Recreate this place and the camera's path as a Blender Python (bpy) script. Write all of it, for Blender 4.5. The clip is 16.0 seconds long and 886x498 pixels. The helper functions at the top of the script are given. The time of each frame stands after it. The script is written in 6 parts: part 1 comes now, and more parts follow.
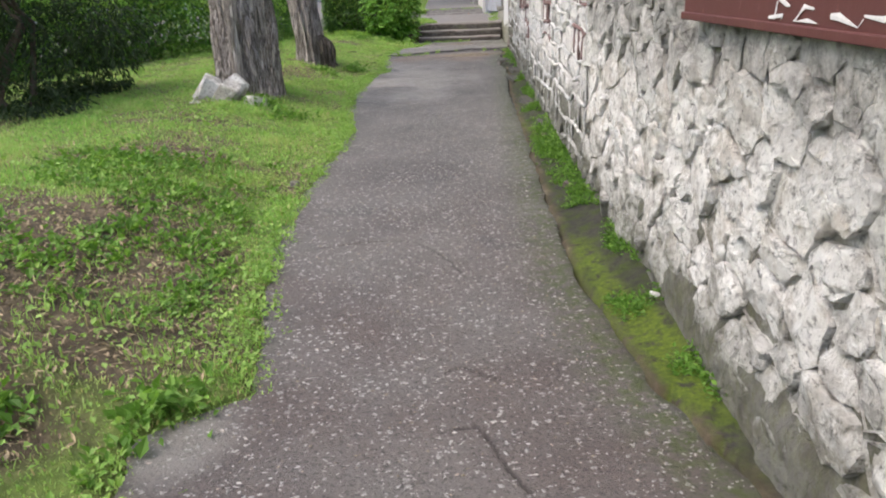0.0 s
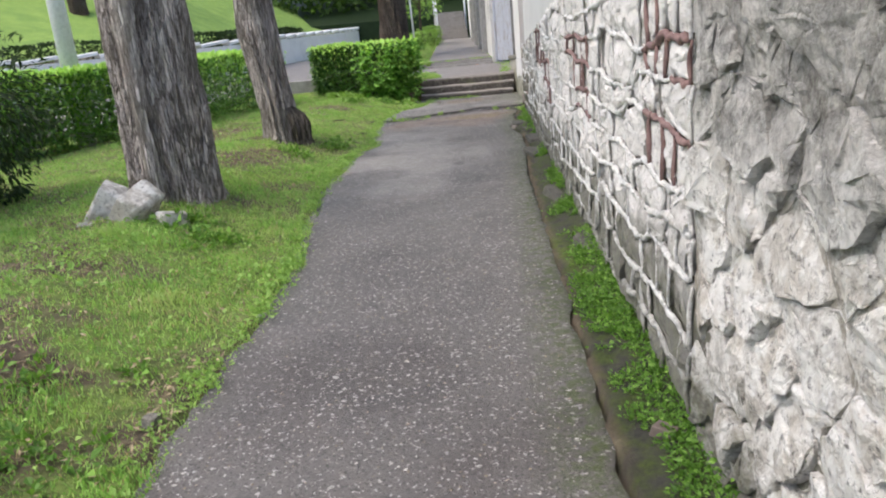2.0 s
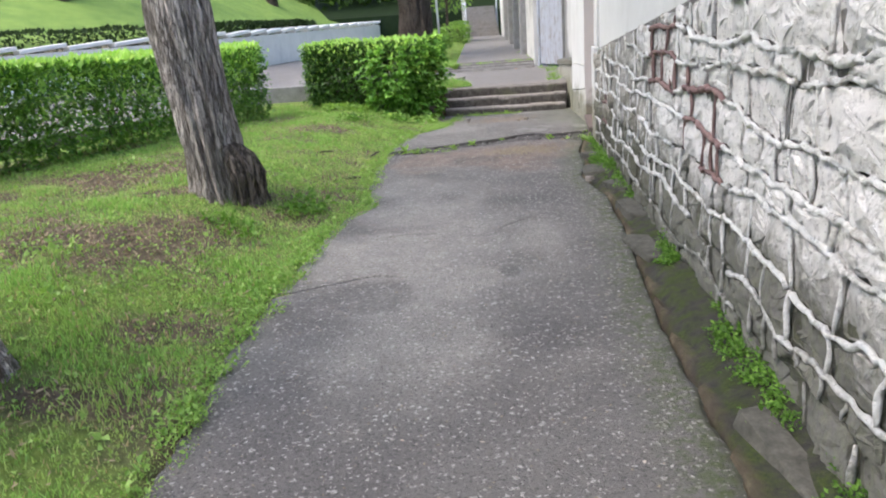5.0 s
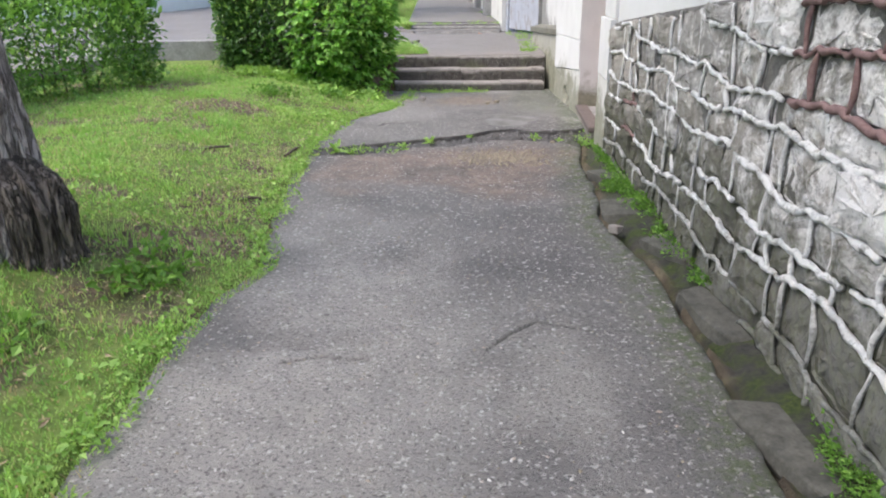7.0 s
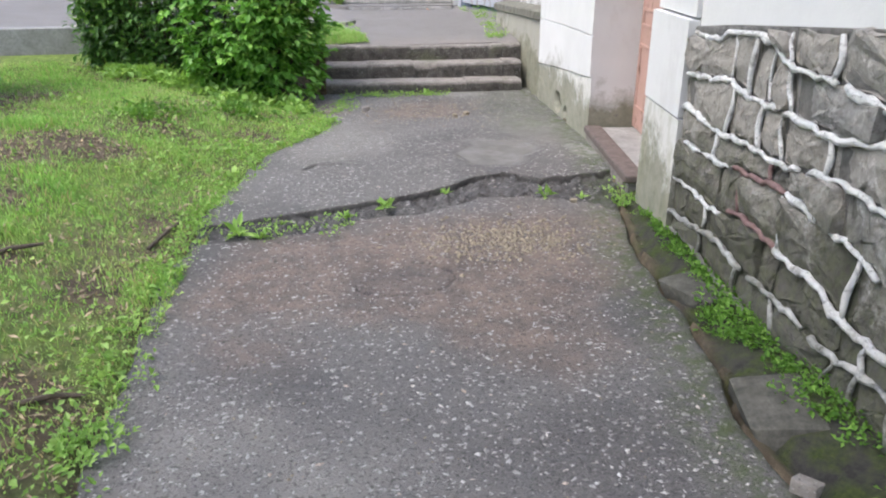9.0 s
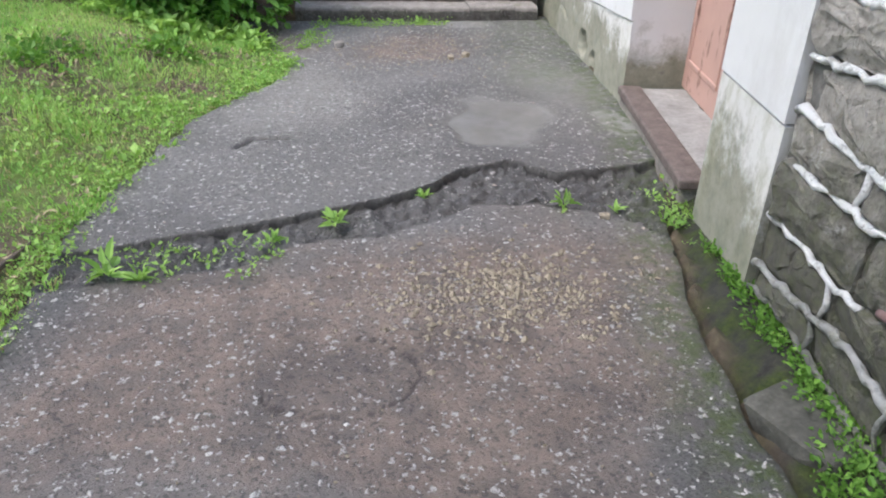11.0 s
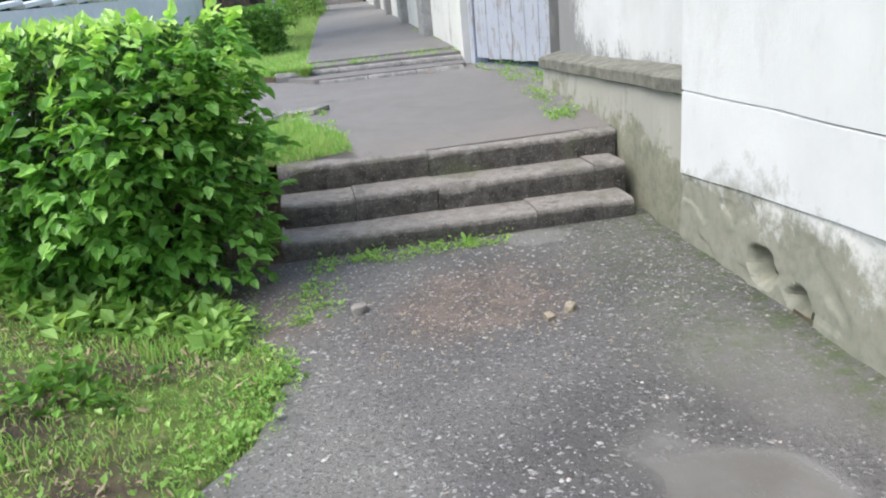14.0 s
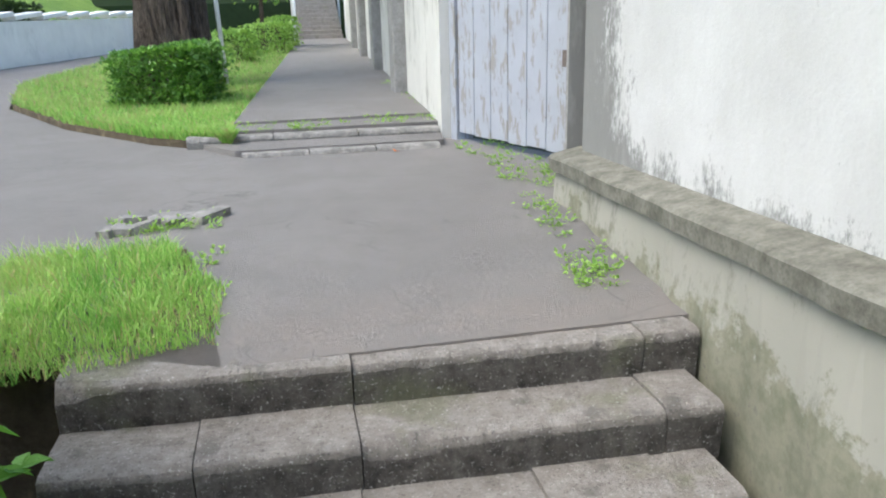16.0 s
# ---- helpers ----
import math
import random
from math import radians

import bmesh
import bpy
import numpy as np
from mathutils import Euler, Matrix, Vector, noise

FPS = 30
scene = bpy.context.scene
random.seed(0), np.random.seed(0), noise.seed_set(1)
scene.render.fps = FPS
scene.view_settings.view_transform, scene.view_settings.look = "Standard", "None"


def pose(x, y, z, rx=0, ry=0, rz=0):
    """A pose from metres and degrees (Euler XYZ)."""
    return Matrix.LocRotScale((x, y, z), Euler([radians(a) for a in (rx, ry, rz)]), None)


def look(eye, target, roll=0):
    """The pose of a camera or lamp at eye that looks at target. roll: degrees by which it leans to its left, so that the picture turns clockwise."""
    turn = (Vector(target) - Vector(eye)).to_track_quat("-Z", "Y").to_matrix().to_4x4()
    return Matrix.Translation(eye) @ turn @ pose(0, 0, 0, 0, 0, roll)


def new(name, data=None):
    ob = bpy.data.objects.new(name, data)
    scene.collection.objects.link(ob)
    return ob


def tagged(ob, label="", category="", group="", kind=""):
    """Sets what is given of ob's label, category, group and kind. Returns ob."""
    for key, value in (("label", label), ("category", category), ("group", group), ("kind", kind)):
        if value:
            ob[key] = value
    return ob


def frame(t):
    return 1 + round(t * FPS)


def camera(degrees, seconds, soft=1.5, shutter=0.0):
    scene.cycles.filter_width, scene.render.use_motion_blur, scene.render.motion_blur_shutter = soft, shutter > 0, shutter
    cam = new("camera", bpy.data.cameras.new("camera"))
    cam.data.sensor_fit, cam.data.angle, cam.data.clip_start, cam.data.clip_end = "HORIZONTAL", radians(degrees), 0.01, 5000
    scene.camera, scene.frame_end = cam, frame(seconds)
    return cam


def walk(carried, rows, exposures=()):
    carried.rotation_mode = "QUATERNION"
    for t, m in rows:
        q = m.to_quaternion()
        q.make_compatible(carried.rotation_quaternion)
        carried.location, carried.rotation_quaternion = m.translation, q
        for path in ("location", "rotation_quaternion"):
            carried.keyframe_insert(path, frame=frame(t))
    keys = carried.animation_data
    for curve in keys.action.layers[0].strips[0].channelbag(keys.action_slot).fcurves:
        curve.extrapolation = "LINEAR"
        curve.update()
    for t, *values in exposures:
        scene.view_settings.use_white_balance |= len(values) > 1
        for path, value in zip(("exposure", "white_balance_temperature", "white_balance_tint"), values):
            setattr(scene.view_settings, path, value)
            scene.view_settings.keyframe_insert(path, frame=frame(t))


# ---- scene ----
cam = camera(62.0, 16.0, soft=2.0)
PATH = [
    (0, (0.024, 0.026, 1.496), (0.113, 1.904, 0.812), -2.2),
    (0.5, (0.115, 0.689, 1.467), (0.158, 2.562, 0.766), -4.9),
    (1, (0.197, 1.407, 1.478), (0.228, 3.299, 0.832), -4.2),
    (1.5, (0.307, 2.082, 1.491), (0.452, 3.982, 0.885), -4.6),
    (2, (0.424, 2.822, 1.547), (0.459, 4.739, 0.976), -5.3),
    (2.5, (0.39, 3.534, 1.543), (0.519, 5.441, 0.955), -1.2),
    (3, (0.374, 4.323, 1.555), (0.301, 6.248, 1.018), -2.7),
    (3.2, (0.333, 4.631, 1.512), (0.224, 6.553, 0.97), -1.7),
    (5.3, (0.503, 7.404, 1.522), (0.491, 9.314, 0.929), -4.3),
    (5.5, (0.496, 7.67, 1.486), (0.546, 9.571, 0.866), -2.5),
    (6, (0.536, 8.387, 1.488), (0.646, 10.293, 0.891), -1.3),
    (6.5, (0.568, 9.056, 1.509), (0.562, 10.965, 0.915), -1.6),
    (7, (0.508, 9.757, 1.493), (0.639, 11.629, 0.803), -0.3),
    (7.5, (0.514, 10.458, 1.5), (0.58, 12.321, 0.777), -4.2),
    (8, (0.429, 11.145, 1.542), (0.592, 12.978, 0.76), -0.7),
    (8.5, (0.523, 11.782, 1.541), (0.716, 13.63, 0.802), -3.9),
    (9, (0.527, 12.45, 1.54), (0.824, 14.268, 0.761), -0.1),
    (9.2, (0.542, 12.662, 1.555), (0.87, 14.463, 0.749), 1.6),
    (11.3, (0.926, 13.989, 1.484), (1.159, 15.692, 0.461), 0.3),
    (11.5, (0.926, 14.037, 1.466), (1.116, 15.74, 0.434), -1.6),
    (12, (0.798, 14.315, 1.427), (0.963, 16.031, 0.413), -0.7),
    (12.5, (0.738, 14.718, 1.454), (1.071, 16.47, 0.547), -0.6),
    (13, (0.767, 15.297, 1.486), (1.037, 17.03, 0.526), -5.1),
    (13.5, (0.711, 15.863, 1.472), (1.087, 17.639, 0.632), -1.5),
    (14, (0.833, 16.478, 1.435), (1.144, 18.333, 0.752), -5.6),
    (14.5, (0.913, 17.084, 1.455), (1.178, 18.948, 0.778), -4.9),
    (15, (1.07, 17.696, 1.475), (1.501, 19.561, 0.895), -2.9),
    (15.5, (1.264, 18.257, 1.5), (1.523, 20.168, 0.97), -5.2),
    (16, (1.431, 18.868, 1.511), (1.821, 20.737, 0.915), -1.6),
]
walk(cam, [(t, look(eye, target, roll)) for t, eye, target, roll in PATH], [(0.0, 1.1, 6900, 12), (3.0, 1.17, 6650, 11), (7.0, 1.42, 6550, 11), (12.0, 1.38, 6200, 9), (16.0, 1.38, 6350, 5)])

# ---- daylight: an overcast sky with a wide, weak sun ----
world = bpy.data.worlds.new("sky")
scene.world = world
world.use_nodes = True
wn = world.node_tree
sky = wn.nodes.new("ShaderNodeTexSky")
sky.sky_type, sky.sun_disc = "NISHITA", False
sky.sun_elevation, sky.sun_rotation = radians(57), radians(-104)
sky.air_density, sky.dust_density = 1.0, 3.0
wn.nodes["Background"].inputs["Strength"].default_value = 0.15
wn.links.new(sky.outputs["Color"], wn.nodes["Background"].inputs["Color"])
sun = new("sun", bpy.data.lights.new("sun", "SUN"))
sun.data.energy, sun.data.angle, sun.data.color = 0.85, radians(45), (1.0, 0.985, 0.955)
sun.matrix_world = look((-12, 5, 19), (0, 8, 0))

# ---- small helpers ----
rng = np.random.default_rng(7)


def lerp_table(table):
    xs, ys = [a for a, _ in table], [b for _, b in table]
    return lambda v: np.interp(v, xs, ys)


def smooth(a, b, v):
    t = np.clip((v - a) / (b - a), 0, 1)
    return t * t * (3 - 2 * t)


def fbm(x, y, scale, seed=0, octaves=4):
    """Sums of rotated sine waves: a cheap smooth noise on arrays, about -1 to 1."""
    r = np.random.default_rng(seed)
    out, amp, total = 0, 1.0, 0
    for o in range(octaves):
        for _ in range(4):
            a, p, q = r.uniform(0, 2 * math.pi, 3)
            k = scale * 2.0 ** o * r.uniform(0.7, 1.4)
            out = out + amp * np.sin(k * (x * np.cos(a) + y * np.sin(a)) + p + 0.9 * np.sin(k * 0.6 * (y * np.cos(a) - x * np.sin(a)) + q)) / 2.2
            total += amp * 0.5
        amp *= 0.55
    return out / total


class Mat:
    """A node material under construction."""

    def __init__(self, name, rough=0.8):
        self.m = bpy.data.materials.new(name)
        self.m.use_nodes = True
        self.t = self.m.node_tree
        self.b = self.t.nodes["Principled BSDF"]
        self.b.inputs["Roughness"].default_value = rough
        self.pos = self.t.nodes.new("ShaderNodeNewGeometry").outputs["Position"]

    def put(self, socket, value):
        if isinstance(value, bpy.types.NodeSocket):
            self.t.links.new(value, socket)
        else:
            socket.default_value = (*value, 1.0) if isinstance(value, tuple) and len(value) == 3 and socket.type == "RGBA" else value

    def node(self, kind, out=0, **values):
        n = self.t.nodes.new(kind)
        for k, v in values.items():
            self.put(n.inputs[k.replace("_", " ")], v)
        return n.outputs[out]

    def noise(self, scale, detail=5.0, rough=0.6, stretch=None):
        v = self.pos
        if stretch:
            n = self.t.nodes.new("ShaderNodeVectorMath")
            n.operation = "MULTIPLY"
            self.put(n.inputs[0], self.pos)
            n.inputs[1].default_value = stretch
            v = n.outputs[0]
        return self.node("ShaderNodeTexNoise", Vector=v, Scale=scale, Detail=detail, Roughness=rough)

    def ramp(self, fac, *stops):
        n = self.t.nodes.new("ShaderNodeValToRGB")
        e = n.color_ramp.elements
        while len(e) < len(stops):
            e.new(0.5)
        for el, (p, c) in zip(e, stops):
            el.position, el.color = p, (*c, 1) if isinstance(c, tuple) else (c, c, c, 1)
        self.put(n.inputs[0], fac)
        return n.outputs[0]

    def mix(self, fac, a, b, blend="MIX"):
        n = self.t.nodes.new("ShaderNodeMix")
        n.data_type, n.blend_type = "RGBA", blend
        self.put(n.inputs[0], fac), self.put(n.inputs[6], a), self.put(n.inputs[7], b)
        return n.outputs[2]

    def math(self, op, a, b=0.0):
        n = self.t.nodes.new("ShaderNodeMath")
        n.operation = op
        self.put(n.inputs[0], a), self.put(n.inputs[1], b)
        return n.outputs[0]

    def attr(self, name):
        n = self.t.nodes.new("ShaderNodeAttribute")
        n.attribute_name = name
        return n.outputs["Fac"]

    def random(self, island=False):
        if island:
            return self.t.nodes.new("ShaderNodeNewGeometry").outputs["Random Per Island"]
        return self.t.nodes.new("ShaderNodeObjectInfo").outputs["Random"]

    def height(self):
        n = self.t.nodes.new("ShaderNodeSeparateXYZ")
        self.put(n.inputs[0], self.pos)
        return n.outputs[2]

    def along(self):
        n = self.t.nodes.new("ShaderNodeSeparateXYZ")
        self.put(n.inputs[0], self.pos)
        return n.outputs[1]

    def done(self, colour, rough=None, bump=None, strength=0.5, distance=0.01):
        self.put(self.b.inputs["Base Color"], colour)
        if rough is not None:
            self.put(self.b.inputs["Roughness"], rough)
        if bump is not None:
            n = self.t.nodes.new("ShaderNodeBump")
            n.inputs["Strength"].default_value, n.inputs["Distance"].default_value = strength, distance
            self.put(n.inputs["Height"], bump)
            self.t.links.new(n.outputs[0], self.b.inputs["Normal"])
        return self.m


def mesh_data(name, verts, faces, material, shade=False, attrs=None):
    me = bpy.data.meshes.new(name)
    me.from_pydata(np.asarray(verts, float).tolist() if not isinstance(verts, list) else verts, [], faces.tolist() if isinstance(faces, np.ndarray) else faces)
    me.materials.append(material)
    for key, values in (attrs or {}).items():
        me.attributes.new(key, "FLOAT", "POINT").data.foreach_set("value", np.ascontiguousarray(values, dtype=np.float32))
    if shade:
        me.polygons.foreach_set("use_smooth", np.ones(len(me.polygons), dtype=bool))
    me.update()
    return me


def thing(name, label, category, group="", kind="", at=(0, 0, 0)):
    ob = new(name)
    ob.location = at
    return tagged(ob, label, category, group, kind)


def part(name, data, material=None, parent=None, label=""):
    """Links a bmesh or mesh as one mesh object, under a thing or a part where one is given. Coordinates are the world's."""
    if isinstance(data, bmesh.types.BMesh):
        me = bpy.data.meshes.new(name)
        bmesh.ops.recalc_face_normals(data, faces=data.faces)
        data.to_mesh(me)
        data.free()
    else:
        me = data
    if material is not None and not me.materials:
        me.materials.append(material)
    ob = new(name, me)
    if parent is not None:
        ob.parent = parent
        if parent.parent is None:
            ob.matrix_parent_inverse = Matrix.Translation(-parent.location)
    return tagged(ob, label)


def box(bm, lo, hi, bevel=0.0):
    """A bevelled box between two corners, added to bm."""
    c = [(a + b) / 2 for a, b in zip(lo, hi)]
    made = bmesh.ops.create_cube(bm, size=1.0)["verts"]
    bmesh.ops.scale(bm, verts=made, vec=[b - a for a, b in zip(lo, hi)])
    bmesh.ops.translate(bm, verts=made, vec=c)
    if bevel:
        edges = {e for v in made for e in v.link_edges}
        bmesh.ops.bevel(bm, geom=list(edges), offset=bevel, segments=2, affect="EDGES", profile=0.5)
    return bm


def boxed(lo, hi, bevel=0.0, turn=None):
    bm = box(bmesh.new(), lo, hi, bevel)
    if turn is not None:
        bmesh.ops.transform(bm, matrix=turn, verts=bm.verts)
    return bm


def tube(points, radii, sides=8, closed=True):
    """Vertices and faces of a tube along points, with a radius for each."""
    pts = np.array(points, float)
    tang = np.gradient(pts, axis=0)
    tang /= np.linalg.norm(tang, axis=1)[:, None] + 1e-9
    ref = np.array((0.0, 0, 1)) if abs(tang[:, 2]).mean() < 0.8 else np.array((1.0, 0, 0))
    a = np.cross(tang, ref)
    a /= np.linalg.norm(a, axis=1)[:, None] + 1e-9
    b = np.cross(tang, a)
    th = np.linspace(0, 2 * math.pi, sides, endpoint=False)
    rad = np.asarray(radii, float)
    rad = rad[:, None] * np.ones(sides) if rad.ndim == 1 else rad
    ring = pts[:, None] + rad[..., None] * (np.cos(th)[None, :, None] * a[:, None] + np.sin(th)[None, :, None] * b[:, None])
    n = len(pts)
    faces = [(i * sides + j, i * sides + (j + 1) % sides, (i + 1) * sides + (j + 1) % sides, (i + 1) * sides + j) for i in range(n - 1) for j in range(sides)]
    if closed:
        faces += [tuple(range(sides))[::-1], tuple((n - 1) * sides + j for j in range(sides))]
    return ring.reshape(-1, 3), faces


def joined(pieces):
    """Several (vertices, faces) as one pair."""
    verts, faces, base = [], [], 0
    for v, f in pieces:
        verts.append(np.asarray(v, float))
        faces += [tuple(base + i for i in face) for face in f]
        base += len(v)
    return np.concatenate(verts), faces


def leaf_mesh(name, centre, facing, size, material, wide=0.55, simple=False, droop=0.3, wild=0.55):
    """Many leaves as one mesh: each leaf is a folded, pointed oval that grows from its place along a way near facing."""
    n = len(centre)
    size = np.asarray(size, float).reshape(n, 1)
    way = facing + rng.normal(0, wild, (n, 3))
    way[:, 2] -= droop
    way /= np.linalg.norm(way, axis=1)[:, None]
    side = np.cross(way, rng.normal(0, 0.35, (n, 3)) + np.array((0, 0, 1.0)))
    side /= np.linalg.norm(side, axis=1)[:, None] + 1e-9
    up = np.cross(side, way)
    w = size * wide * 0.5
    if simple:
        pts = [centre, centre + way * size * 0.45 + side * w + up * w * 0.5, centre + way * size, centre + way * size * 0.45 - side * w + up * w * 0.5]
        tri = [(0, 1, 2), (0, 2, 3)]
    else:
        pts = [centre, centre + way * size * 0.5 - up * size * 0.03, centre + way * size - up * size * 0.16]
        for s in (1, -1):
            pts += [centre + way * size * 0.27 + s * side * w * 0.92 + up * w * 0.35, centre + way * size * 0.62 + s * side * w * 0.75 + up * w * 0.2]
        tri = [(0, 3, 1), (1, 3, 4), (1, 4, 2), (0, 1, 5), (1, 6, 5), (1, 2, 6)]
    k = len(pts)
    verts = np.stack(pts, 1).reshape(-1, 3)
    faces = (np.arange(n)[:, None, None] * k + np.array(tri)[None]).reshape(-1, 3)
    return mesh_data(name, verts, faces, material)


# ---- the plan: edges and heights ----
wall_x = lerp_table([(-8, 0.54), (0, 1.02), (5.2, 1.34), (16.35, 2.41), (16.95, 2.45), (18.1, 2.63), (19.2, 2.75), (20.1, 2.8), (23.2, 3.03), (23.6, 3.3), (24.1, 3.48), (25.5, 3.0), (25.6, 2.86), (50, 4.2), (80, 5.8)])
left_edge = lerp_table([(-8, -0.9), (1.9, -1.0), (2.3, -1.04), (2.6, -0.66), (3.5, -0.75), (4.2, -0.8), (4.8, -0.86), (5.3, -0.8), (6.7, -0.67), (7.9, -0.6), (9.3, -0.7), (10.9, -0.66), (11.8, -0.6), (12.5, -0.53), (13.2, -0.42), (13.6, -0.26), (14.5, -0.33), (16.0, -0.31), (17.1, -0.19), (17.8, 0.0), (18.3, 0.18), (18.9, 0.48), (19.4, 0.6), (19.8, 0.3), (20.3, 0.08), (20.8, 0.1)])
right_edge = lerp_table([(-8, 0.5), (1.8, 1.04), (2.5, 0.93), (3.5, 0.89), (4.7, 0.98), (6.1, 1.12), (7.55, 1.25), (8.8, 1.38), (10.7, 1.58), (12.3, 1.8), (13.3, 1.92), (14.3, 1.86), (14.8, 2.0), (16.0, 2.17), (16.4, 2.28), (17.0, 2.46), (18.1, 2.66), (20.1, 2.86), (21, 2.9)])
stone_top = lerp_table([(5.2, 2.15), (10, 1.7), (13, 1.42), (15.6, 1.18), (16.4, 1.08)])


def grade(y):
    return -0.07 * smooth(17.5, 20.4, y)


def upper(y):
    return 0.385 + 0.013 * (y - 21.2)


# ---- materials ----
def mat_asphalt(name, road=False):
    m = Mat(name)
    big, mid, fine = m.noise(0.7, 4), m.noise(5, 6, 0.7), m.noise(110, 4, 0.75)
    base = m.mix(m.ramp(big, (0.4, 0.0), (0.6, 1.0)), (0.125, 0.117, 0.112), (0.205, 0.192, 0.183))
    base = m.mix(m.ramp(mid, (0.4, 0.0), (0.75, 0.75)), base, (0.165, 0.158, 0.15))
    base = m.mix(m.ramp(fine, (0.3, 0.6), (0.55, 0.0)), base, (0.028, 0.026, 0.026))
    if road:
        v = m.t.nodes.new("ShaderNodeTexVoronoi")
        v.feature = "DISTANCE_TO_EDGE"
        m.put(v.inputs["Vector"], m.mix(0.12, m.pos, m.node("ShaderNodeTexNoise", out=1, Vector=m.pos, Scale=6.0)))
        v.inputs["Scale"].default_value = 1.7
        line = m.math("MULTIPLY", m.ramp(v.outputs["Distance"], (0.003, 1.0), (0.011, 0.0)), m.ramp(m.noise(0.9, 3), (0.49, 0.0), (0.55, 1.0)))
        base = m.mix(m.ramp(m.noise(2.4, 6, 0.75), (0.45, 0.0), (0.62, 0.6)), base, (0.09, 0.08, 0.072))
        base = m.mix(line, base, (0.03, 0.028, 0.025))
        base = m.mix(m.math("MULTIPLY", m.ramp(m.math("SUBTRACT", m.along(), 21.0), (0.5, 0.7), (1.0, 0.0)), m.ramp(m.noise(4, 6, 0.7), (0.35, 0.3), (0.6, 1.0))), base, (0.22, 0.168, 0.135))
        return m.done(m.mix(0.5, base, (0.27, 0.25, 0.238)), 0.72, m.math("ADD", fine, m.math("MULTIPLY", m.noise(30, 5, 0.7), 1.2)), 0.9, 0.012)
    start = m.ramp(m.math("DIVIDE", m.along(), 20.0), (0.1, 1.0), (0.36, 0.0))
    base = m.mix(m.math("MULTIPLY", start, m.ramp(m.noise(2.2), (0.3, 0.25), (0.7, 0.8))), base, (0.14, 0.103, 0.092))
    coat = m.math("ADD", m.noise(0.9, 3, 0.5), m.math("MULTIPLY", m.noise(11, 5, 0.7), 0.16))
    base = m.mix(m.ramp(coat, (0.5, 0.0), (0.66, 0.55)), base, (0.215, 0.205, 0.192))
    tar = m.math("ADD", m.noise(1.35, 2, 0.5), m.math("MULTIPLY", m.noise(16, 4, 0.7), 0.1))
    base = m.mix(m.ramp(tar, (0.7, 0.0), (0.71, 0.45)), base, (0.1, 0.096, 0.096))
    worn = m.attr("worn")
    base = m.mix(m.math("MULTIPLY", worn, m.ramp(m.noise(7, 5, 0.7), (0.3, 0.6), (0.55, 1.0))), base, m.ramp(m.noise(3.5, 5, 0.7), (0.35, (0.13, 0.1, 0.085)), (0.6, (0.25, 0.195, 0.16))))
    base = m.mix(m.math("MULTIPLY", m.attr("dusty"), m.ramp(m.noise(6, 5, 0.7), (0.3, 0.5), (0.65, 1.0))), base, (0.37, 0.348, 0.318))
    base = m.mix(m.math("MULTIPLY", m.attr("tar"), m.ramp(m.noise(8, 5, 0.75), (0.35, 0.25), (0.6, 0.75))), base, (0.085, 0.08, 0.08))
    chips = None
    for scale, cut, share in ((37.0, 0.36, 0.72), (62.0, 0.38, 0.7), (21.0, 0.27, 0.76)):
        v = m.t.nodes.new("ShaderNodeTexVoronoi")
        m.put(v.inputs["Vector"], m.mix(0.035, m.pos, m.node("ShaderNodeTexNoise", out=1, Vector=m.pos, Scale=55.0)))
        v.inputs["Scale"].default_value = scale
        keep = m.ramp(v.outputs["Color"], (share, 0.0), (share + 0.02, 1.0))
        spot = m.math("MULTIPLY", m.ramp(v.outputs["Distance"], (cut - 0.06, 1.0), (cut, 0.0)), keep)
        chips = spot if chips is None else m.math("MAXIMUM", chips, spot)
    chips = m.math("MULTIPLY", chips, m.ramp(m.noise(1.3, 3), (0.3, 0.45), (0.6, 1.0)))
    chips = m.math("MULTIPLY", chips, m.ramp(m.attr("wet"), (0.2, 1.0), (0.7, 0.05)))
    chips = m.math("MULTIPLY", chips, m.ramp(m.attr("crack_shade"), (0.1, 1.0), (0.5, 0.0)))
    base = m.mix(m.math("MULTIPLY", m.ramp(m.noise(58, 3, 0.6), (0.38, 0.6), (0.45, 0.0)), m.ramp(m.attr("wet"), (0.2, 1.0), (0.7, 0.0))), base, (0.05, 0.047, 0.045))
    tone = m.ramp(m.noise(70, 2), (0.3, (0.26, 0.245, 0.225)), (0.6, (0.6, 0.58, 0.55)))
    base = m.mix(chips, base, tone)
    base = m.mix(m.attr("wet"), base, m.ramp(m.noise(3, 4), (0.35, (0.12, 0.11, 0.092)), (0.65, (0.17, 0.16, 0.143))))
    base = m.mix(m.attr("pale"), base, (0.36, 0.35, 0.32))
    base = m.mix(m.math("MULTIPLY", m.attr("mossy"), m.ramp(m.noise(14, 5, 0.7), (0.4, 0.0), (0.6, 1.0))), base, (0.07, 0.1, 0.02))
    # Crumbled gaps, and the shade under broken lips, painted near black.
    base = m.mix(m.attr("crack_shade"), base, m.ramp(m.noise(50, 4), (0.35, (0.016, 0.015, 0.013)), (0.65, (0.05, 0.046, 0.04))))
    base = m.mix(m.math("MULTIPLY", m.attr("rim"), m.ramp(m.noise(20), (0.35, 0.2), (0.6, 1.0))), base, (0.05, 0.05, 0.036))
    rough = m.mix(m.attr("wet"), m.ramp(m.noise(25), (0.3, 0.6), (0.7, 0.85)), m.ramp(m.noise(4, 3), (0.4, 0.32), (0.6, 0.6)))
